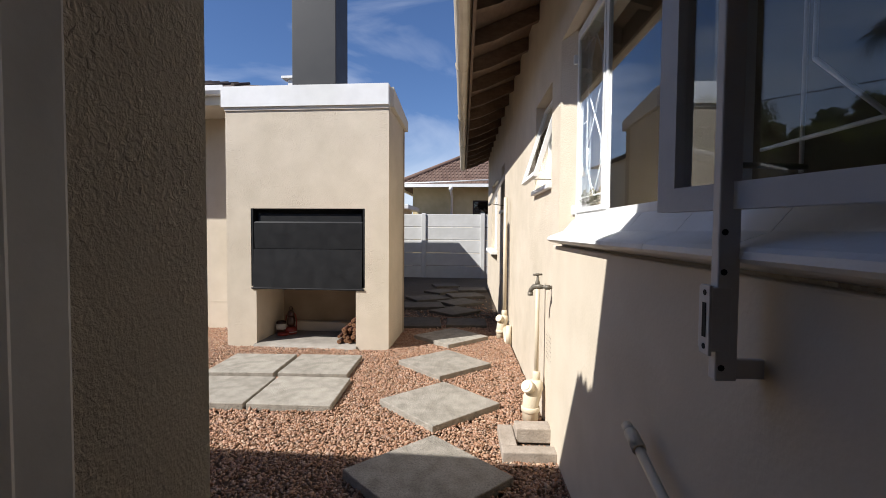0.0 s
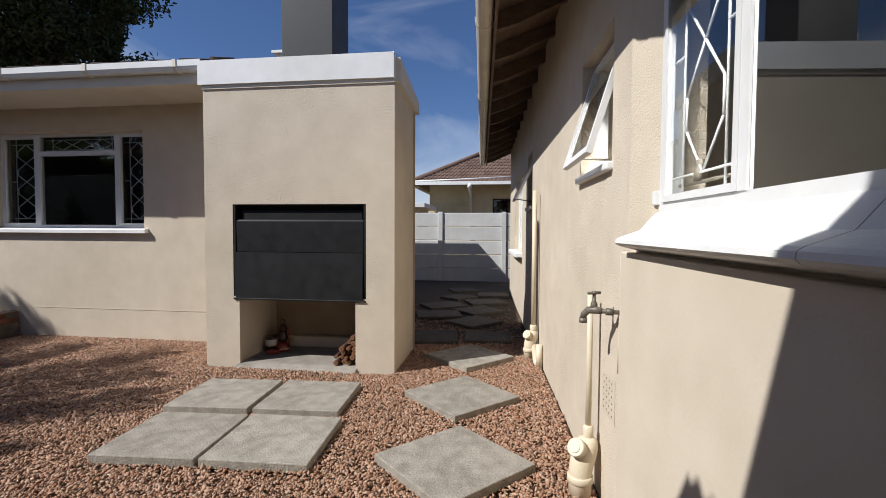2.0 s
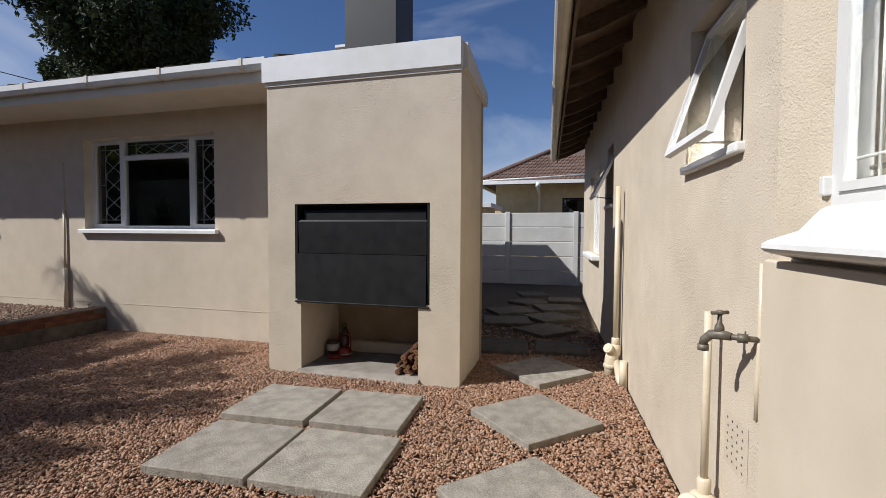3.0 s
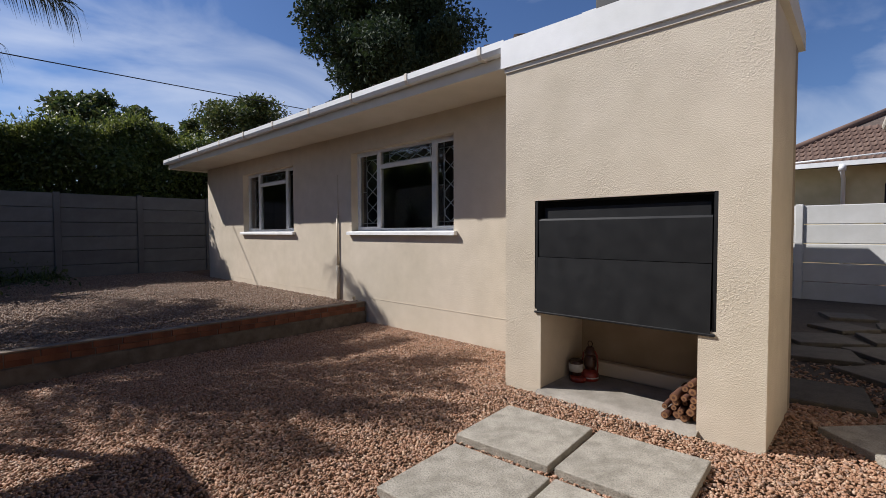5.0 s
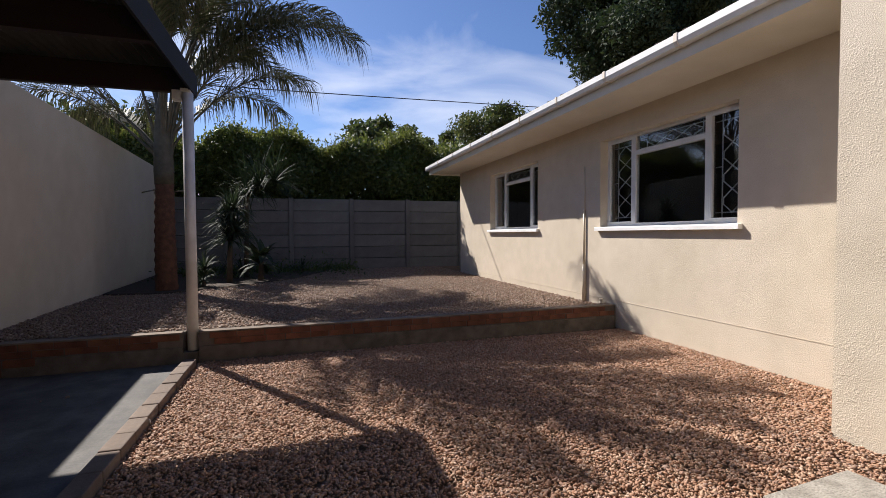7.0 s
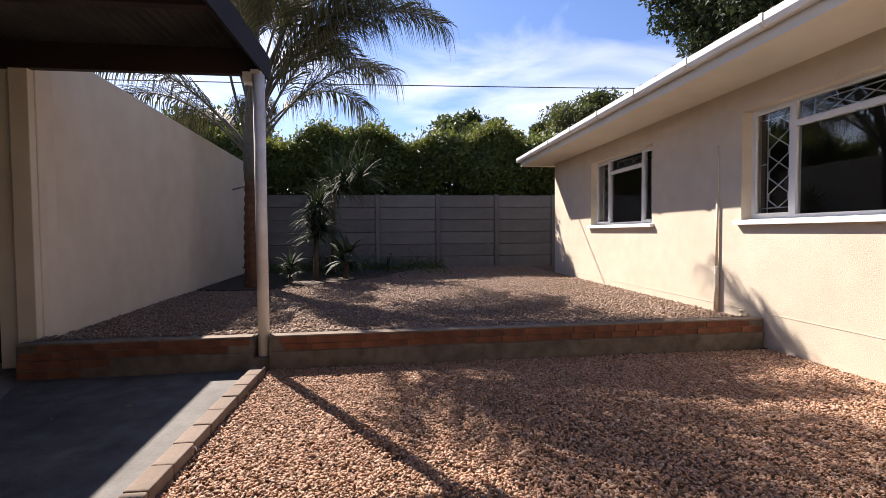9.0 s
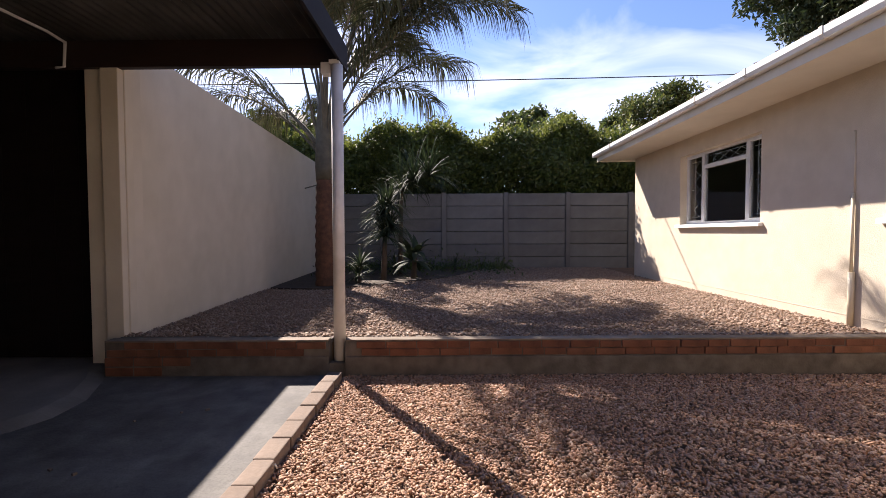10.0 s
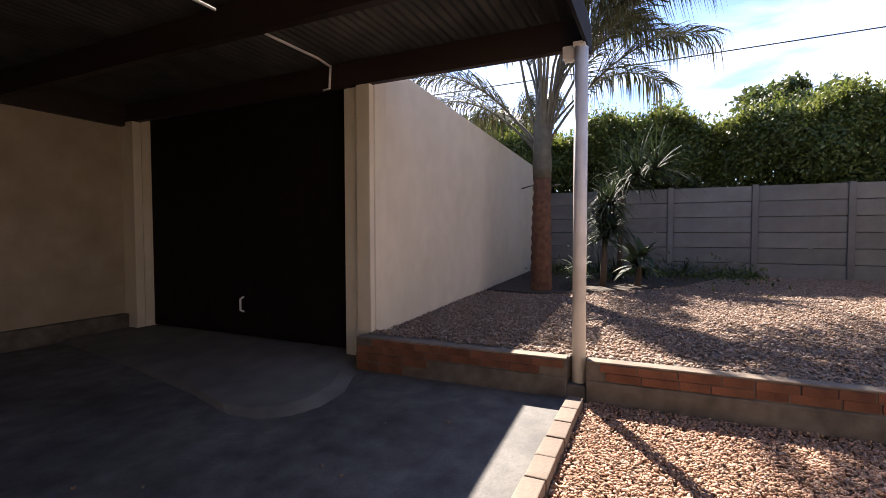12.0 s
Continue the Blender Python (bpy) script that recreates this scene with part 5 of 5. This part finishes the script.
def frond(azimuth, rise, length, start):
    """One arched feather leaf: a tapering rib with rows of narrow hanging leaflets."""
    low = 1.95 + 0.28 * (start - 2.2)
    d = Vector((math.cos(azimuth) * 0.22, math.sin(azimuth) * 0.22, 1)).normalized()
    p = Vector((0.06 * math.cos(azimuth), 0.06 * math.sin(azimuth), low))
    stalk = max(1, round((start - low) / 0.16))
    pts, n = [p.copy()], 22 + stalk
    for i in range(stalk):
        p = p + d * (start - low) / stalk
        pts.append(p.copy())
    d = Vector((math.cos(azimuth) * math.cos(rise), math.sin(azimuth) * math.cos(rise), math.sin(rise)))
    for i in range(22):
        d = (d + Vector((0, 0, -0.030 - 0.070 * i / 22))).normalized()
        p = p + d * length / 22
        pts.append(p.copy())
    bm = bm_new()
    tube(bm, pts, 0.026, 6, 0.004)
    rib = part("frond", bm, PALM_STEM, palm)
    verts, faces = [], []
    for i in range(stalk + 6, n + 1):
        a, b = pts[i - 1], pts[i]
        along = (b - a).normalized()
        side = along.cross(Vector((0, 0, 1))).normalized()
        lift = side.cross(along)
        for j in range(6):
            o = a.lerp(b, j / 6)
            k = (i - stalk + j / 6) / 22
            ln = 0.80 * (1 - 0.75 * abs(k - 0.45)) * rp.uniform(0.85, 1.12)
            for sgn in (-1, 1):
                q = (side * sgn * rp.uniform(0.42, 0.62) + along * rp.uniform(0.55, 0.8) + lift * rp.uniform(-0.05, 0.3)).normalized()
                w = along.cross(q).normalized().cross(q) * 0.0098
                sag = rp.uniform(0.8, 1.25)
                m1 = o + q * ln * 0.42 + Vector((0, 0, -0.02))
                m2 = o + q * ln * 0.72 + Vector((0, 0, -0.12 * sag))
                m3 = o + q * ln * 0.9 + Vector((0, 0, -0.42 * sag))
                s = len(verts)
                verts += [o + w * 0.6, o - w * 0.6, m1 + w, m1 - w, m2 + w * 0.8, m2 - w * 0.8, m3 + w * 0.1, m3 - w * 0.1]
                faces += [(s, s + 1, s + 3, s + 2), (s + 2, s + 3, s + 5, s + 4), (s + 4, s + 5, s + 7, s + 6)]
    ob = new("leaflet_fringe", raw("leaflet_fringe", [v[:] for v in verts], faces, FROND))
    ob.parent = rib


for k in range(10):
    up = k / 9
    frond(radians(72 + (k * 73.0) % 150) + rp.uniform(-0.1, 0.1), radians(rp.uniform(52, 60) + 20 * up), rp.uniform(2.5, 2.9), 3.0 + 0.8 * up)
for az, rise, ln, z in ((44, 60, 2.8, 3.4), (60, 60, 2.9, 3.5), (75, 52, 2.9, 3.4), (27, 62, 2.7, 3.5), (93, 50, 3.3, 3.4), (104, 54, 3.5, 3.4), (135, 50, 2.8, 3.3), (8, 60, 2.6, 3.3)):
    frond(radians(az), radians(rise), ln, z)
for k in range(4):
    frond(k * 1.5 - 1.2, radians(rp.uniform(76, 84)), rp.uniform(2.0, 2.5), 3.3 + 0.12 * k)
for az, rise, ln, z in ((-1.75, 50, 2.7, 2.2), (-2.3, 46, 2.6, 2.3), (-1.3, 56, 2.4, 2.3), (1.75, 58, 2.7, 2.4), (-2.9, 50, 2.6, 2.5), (2.4, 50, 2.7, 2.6), (1.3, 62, 2.6, 2.6)):
    frond(az, radians(rise), ln, z)
bm = bm_new()
tube(bm, [(0.0, 0.10, 1.62), (-0.05, 0.28, 1.66)], 0.012, 6)
part("cut_stalk", bm, PALM_STEM, palm)
bm = bm_new()
tube(bm, [(0.05, -0.10, 1.66), (0.1, -0.30, 1.60)], 0.012, 6)
part("cut_stalk", bm, PALM_STEM, palm)


# ---- smaller plants ----
def strap_plant(name, label, base, trunk_h, heads, leaves, length, seed, width=0.016):
    rr = random.Random(seed)
    t = thing(name, label, "plant", pose(*base))
    bm = bm_new()
    tube(bm, [(0, 0, -0.02), (0.02, 0.02, trunk_h * 0.5), (-0.01, 0.03, trunk_h)], 0.055, 10, 0.04)
    part("stem", bm, BARK, t)
    for hx, hy, hz in heads:
        verts, faces = [], []
        for i in range(leaves):
            az, rise = rr.uniform(0, 6.283), radians(rr.uniform(5, 85))
            d = Vector((math.cos(az) * math.cos(rise), math.sin(az) * math.cos(rise), math.sin(rise)))
            p = Vector((hx, hy, hz))
            ln = length * rr.uniform(0.6, 1.1)
            side = Vector((-math.sin(az), math.cos(az), 0))
            s = len(verts)
            for j in range(6):
                w = width * (1 - (j / 5) ** 2) * (0.45 if width > 0.03 and j == 0 else 1.0) + 0.001
                verts += [(p + side * w)[:], (p - side * w)[:]]
                d = (d + Vector((0, 0, -0.23))).normalized()
                p = p + d * ln / 5
            faces += [(s + 2 * j, s + 2 * j + 1, s + 2 * j + 3, s + 2 * j + 2) for j in range(5)]
        ob = new("leaf_head", raw("leaf_head", verts, faces, PLANT_LEAF))
        ob.parent = t
    return t


strap_plant("cordyline", "small strap-leaved palm-like plant beside the fence", (-10.05, 0.58, 0.24), 0.95, [(0, 0.03, 0.8), (0.03, 0.12, 0.95), (0.0, 0.0, 1.15), (0.05, 0.1, 1.35)], 150, 0.62, 3)
strap_plant("broad_leaf_plant", "low dark plant with broad drooping leaves in the bed", (-10.3, 1.1, 0.24), 0.45, [(0, 0, 0.35), (0.03, 0.06, 0.5)], 13, 0.62, 4, 0.075)
strap_plant("young_palm", "young palm with long weeping leaves in front of the hedge", (-11.3, 0.75, 0.24), 1.75, [(0, 0.03, 1.75), (0.0, 0.3, 1.95), (0.05, 0.6, 2.05)], 85, 1.05, 9)
strap_plant("garden_plant", "low green bedding plant by the palm", (-9.6, 0.2, 0.24), 0.12, [(0, 0, 0.12), (0.05, 0.05, 0.3)], 40, 0.42, 5)
strap_plant("garden_plant", "low green bedding plant by the fence", (-12.3, 1.9, 0.24), 0.08, [(0, 0, 0.1)], 30, 0.35, 6)
strap_plant("garden_plant", "low green bedding plant by the garage wall", (-11.3, 0.4, 0.24), 0.10, [(0, 0, 0.15), (0.3, 0.3, 0.1)], 40, 0.45, 7)
r = np.random.RandomState(31)
n = 2600
weeds = np.column_stack([-12.9 + r.exponential(0.55, n), r.uniform(-0.9, 3.2, n), 0.26 + r.exponential(0.07, n)])
bedweeds = new("bed_weeds", leaf_mesh("bed_weeds", weeds[weeds[:, 0] < -9.3], 0.035, HEDGE, 32, 2.2, -0.8))
tagged(bedweeds, "scattered low weeds and seedlings in the planting bed", "weeds", kind="stuff")

# ---- overhead cable ----
cable = thing("overhead_cable", "thin black overhead service cable crossing the sky", "cable", pose(0, 0, 0))
bm = bm_new()
pts = []
for k in range(31):
    u = k / 30
    pts.append((-9.9 - 5.4 * u, -16 + 36 * u, 3.75 + 2.15 * u - 0.5 * 4 * u * (1 - u) * 0.3))
tube(bm, pts, 0.012, 6)
part("wire", bm, CABLE, cable)

# ---- neighbour's house beyond the path ----
nb = thing("neighbour_house", "cream neighbour house with a brown tiled hip roof", "house", pose(0, 17.4, -0.03))
bm = bm_new()
pierced(bm, 11.2, 2.95, 0.25, [(2.35, 3.45, 1.35, 2.45)])
bmesh.ops.transform(bm, matrix=pose(-2.6, 0.65, 0), verts=bm.verts[:])
part("wall", bm, YELLOW, nb)
bm = bm_new()
box(bm, -2.6, 0.9, 0, -2.35, 8.0, 2.95)
box(bm, 8.35, 0.9, 0, 8.6, 8.0, 2.95)
box(bm, -2.35, 7.75, 0, 8.35, 8.0, 2.95)
part("side_walls", bm, YELLOW, nb)
bm = bm_new()
framing(bm, -0.25, 0.85, 1.35, 2.45, 0.06, 0.06, 0.70)
fw = part("window", bm, TIMBER, nb, "dark framed window")
pane(fw, -0.19, 0.79, 1.41, 2.39, 0.73)
# near-black sheet added behind the pane to make the window dark
bm = bm_new()
box(bm, -0.4, 1.2, 1.2, 1.0, 1.25, 2.6)
part("dark_window_backing", bm, DARK, nb)
bm = bm_new()
e = [bm.verts.new(v) for v in ((-3.2, 0.0, 2.98), (9.2, 0.0, 2.98), (9.2, 8.6, 2.98), (-3.2, 8.6, 2.98), (1.1, 4.3, 5.4), (4.9, 4.3, 5.4))]
for q in ((0, 1, 5, 4), (1, 2, 5), (2, 3, 4, 5), (3, 0, 4), (3, 2, 1, 0)):
    bm.faces.new([e[i] for i in q])
nroof = part("roof", bm, SHINGLE, nb, "brown tiled hip roof")
bm = bm_new()
box(bm, -3.25, -0.10, 2.90, 9.25, 0.02, 3.02)
box(bm, -3.25, 0.02, 2.90, -3.15, 8.6, 3.02)
part("gutter", bm, WHITE, nb)
bm = bm_new()
tube(bm, [(-1.05, -0.04, 2.90), (-1.05, -0.04, 2.76), (-1.05, 0.55, 2.60), (-1.05, 0.60, 0.0)], 0.05, 10)
tube(bm, [(-1.05, -0.04, 2.93), (-1.05, -0.04, 2.78)], 0.085, 10)
part("downpipe", bm, WHITE, nb)
bm = bm_new()
wave = [(x, 0.03 * max(0.0, math.sin((x + 0.15) / 0.15 * 2 * math.pi)) ** 0.7) for x in np.linspace(-0.15, 0.15, 13)]
near, far, foot = [[bm.verts.new((x, y, z + lift)) for x, z in wave] for y, lift in ((-0.02, 0.022), (0.32, 0.0), (-0.02, 0.0))]
for i in range(12):
    bm.faces.new((near[i], near[i + 1], far[i + 1], far[i])).smooth = True
    bm.faces.new((foot[i], foot[i + 1], near[i + 1], near[i]))
TILE_ME = mesh_of("tile", bm, TILE)
slope = math.atan2(2.42, 4.3)
count = 0
for row in range(8):
    y0, z0 = 0.30 * row * math.cos(slope), 2.99 + 0.30 * row * math.sin(slope)
    x = -3.05 + y0
    while x < 2.6 and count < 290:
        piece("tile", TILE_ME, nroof, pose(x, y0, z0 + 0.012, math.degrees(slope)))
        x += 0.30
        count += 1
bm = bm_new()
tube(bm, [(-3.2, 0.0, 3.02), (1.1, 4.3, 5.46)], 0.10, 8)
part("hip_ridge", bm, TILE, nroof)
bm = bm_new()
tube(bm, [(-3.1, -0.06, 3.04), (-1.2, -0.06, 3.10), (0.6, -0.06, 3.18), (0.62, 0.30, 3.17)], 0.022, 6)
part("cable_sleeve", bm, WHITE, nb, "pale service cable sleeve along the eave")
shed = thing("low_outbuilding", "low white-edged outbuilding roof beyond the fence", "outbuilding", pose(-3.6, 14.6, -0.03))
bm = bm_new()
box(bm, -2.4, 0, 0, 1.2, 2.0, 1.95)
part("wall", bm, PLASTER, shed)
bm = bm_new()
box(bm, -2.6, -0.2, 1.95, 1.45, 2.2, 2.08, bevel=0.01)
part("roof_edge", bm, WHITE, shed)
bm = bm_new()
tube(bm, [(-0.6, -0.1, 1.95), (-0.6, -0.05, 0.0)], 0.05, 8)
part("downpipe", bm, WHITE, shed)

# ---- firewood and jars in the fireplace niche ----
stack = thing("firewood_stack", "small stack of cut round logs in the fireplace niche", "firewood", pose(-1.06, 4.80, 0.035))
rl = random.Random(14)
rows = [(4, 0.0), (4, 0.018), (3, 0.006), (3, 0.0), (2, 0.01), (1, 0.02)]
for j, (cnt, off) in enumerate(rows):
    for i in range(cnt):
        rr = rl.uniform(0.017, 0.026)
        x, z, y0 = -0.03 - 0.052 * i - off + rl.uniform(-0.004, 0.004), 0.026 + 0.043 * j + rl.uniform(-0.003, 0.003), rl.uniform(-0.045, 0.04)
        dx, dz = rl.uniform(-0.02, 0.02), rl.uniform(-0.012, 0.008)
        bm = bm_new()
        tube(bm, [(x, y0, z), (x + dx * 0.5, y0 + 0.15, z + dz * 0.5), (x + dx, y0 + 0.32, z + dz)], [rr, rr * rl.uniform(0.9, 1.06), rr * 0.95], 10)
        lg = part("log", bm, LOG, stack)
        bm = bm_new()
        tube(bm, [(x, y0 - 0.002, z), (x, y0 + 0.004, z)], rr * 0.84, 10)
        part("cut_end", bm, LOG_END, lg)
        bm = bm_new()
        tube(bm, [(x, y0 - 0.0035, z), (x, y0 + 0.002, z)], rr * 0.36, 8)
        part("pith", bm, LOG, lg)
lantern = thing("lantern", "dark red storm lantern with a ring handle standing in the niche", "lantern", pose(-1.945, 5.17, 0.038) @ Matrix.Scale(0.80, 4))
bm = bm_new()
tube(bm, [(0, 0, 0), (0, 0, 0.015), (0, 0, 0.07), (0, 0, 0.09), (0, 0, 0.11)], [0.078, 0.085, 0.085, 0.07, 0.045], 18)
part("tank", bm, RED, lantern)
bm = bm_new()
tube(bm, [(0, 0, 0.11), (0, 0, 0.15), (0, 0, 0.19), (0, 0, 0.24), (0, 0, 0.26)], [0.045, 0.06, 0.062, 0.05, 0.04], 18)
part("chimney", bm, BROWN_GLASS, lantern)
bm = bm_new()
tube(bm, [(0, 0, 0.26), (0, 0, 0.275), (0, 0, 0.30), (0, 0, 0.33), (0, 0, 0.34)], [0.058, 0.06, 0.045, 0.035, 0.018], 16)
part("hood", bm, BROWN_GLASS, lantern)
for sx in (-1, 1):
    bm = bm_new()
    tube(bm, [(sx * 0.075, 0, 0.06), (sx * 0.082, 0, 0.16), (sx * 0.07, 0, 0.26), (sx * 0.045, 0, 0.30)], 0.008, 8)
    part("side_tube", bm, RED, lantern)
bm = bm_new()
tube(bm, [(0.024 * math.cos(q), 0, 0.362 + 0.028 * math.sin(q)) for q in np.linspace(-1.2, 4.34, 14)], 0.005, 6)
part("handle", bm, BROWN_GLASS, lantern)
bm = bm_new()
tube(bm, [(0, 0, 0.03), (0, 0, 0.042)], 0.0862, 18)
part("band", bm, PAPER, lantern, "pale stripe round the tank")
tub = thing("briquette_tub", "low red-brown tub with a pale label in the niche", "tub", pose(-2.045, 5.13, 0.038) @ Matrix.Scale(0.62, 4))
bm = bm_new()
tube(bm, [(0, 0, 0), (0, 0, 0.23), (0, 0, 0.25)], [0.085, 0.09, 0.07], 16)
part("body", bm, BROWN_GLASS, tub)
bm = bm_new()
tube(bm, [(0, 0, 0.10), (0, 0, 0.20)], 0.0915, 16)
part("label_band", bm, PAPER, tub)
bm = bm_new()
tube(bm, [(0.07, -0.07, 0.0), (0.07, -0.07, 0.055)], 0.10, 16)
part("tray", bm, RED, tub)
bm = bm_new()
tube(bm, [(-3.80, 0.962, 0.012), (-3.785, 0.966, 0.03), (-3.755, 0.972, 0.055)], 0.004, 6)
solid("plastic_offcut", bm, WHITE, "short white plastic offcut lying in the gravel by the kerb", "offcut")
# specks of grit and mortar crumbs on the carport floor
rc = random.Random(41)
for k in range(16):
    x, y, q = rc.uniform(-4.6, -2.6), rc.uniform(-1.3, 0.5), rc.uniform(0.006, 0.014)
    bm = bm_new()
    box(bm, -q, -q * 0.7, -0.004, q, q * 0.7, q * 0.8, bevel=q * 0.25)
    solid("mortar_crumb", bm, PALE_BRICK, "small pale mortar crumb on the concrete floor", "crumb", pose(x, y, 0.008, 0, 0, rc.uniform(0, 180)), "crumbs on the floor")
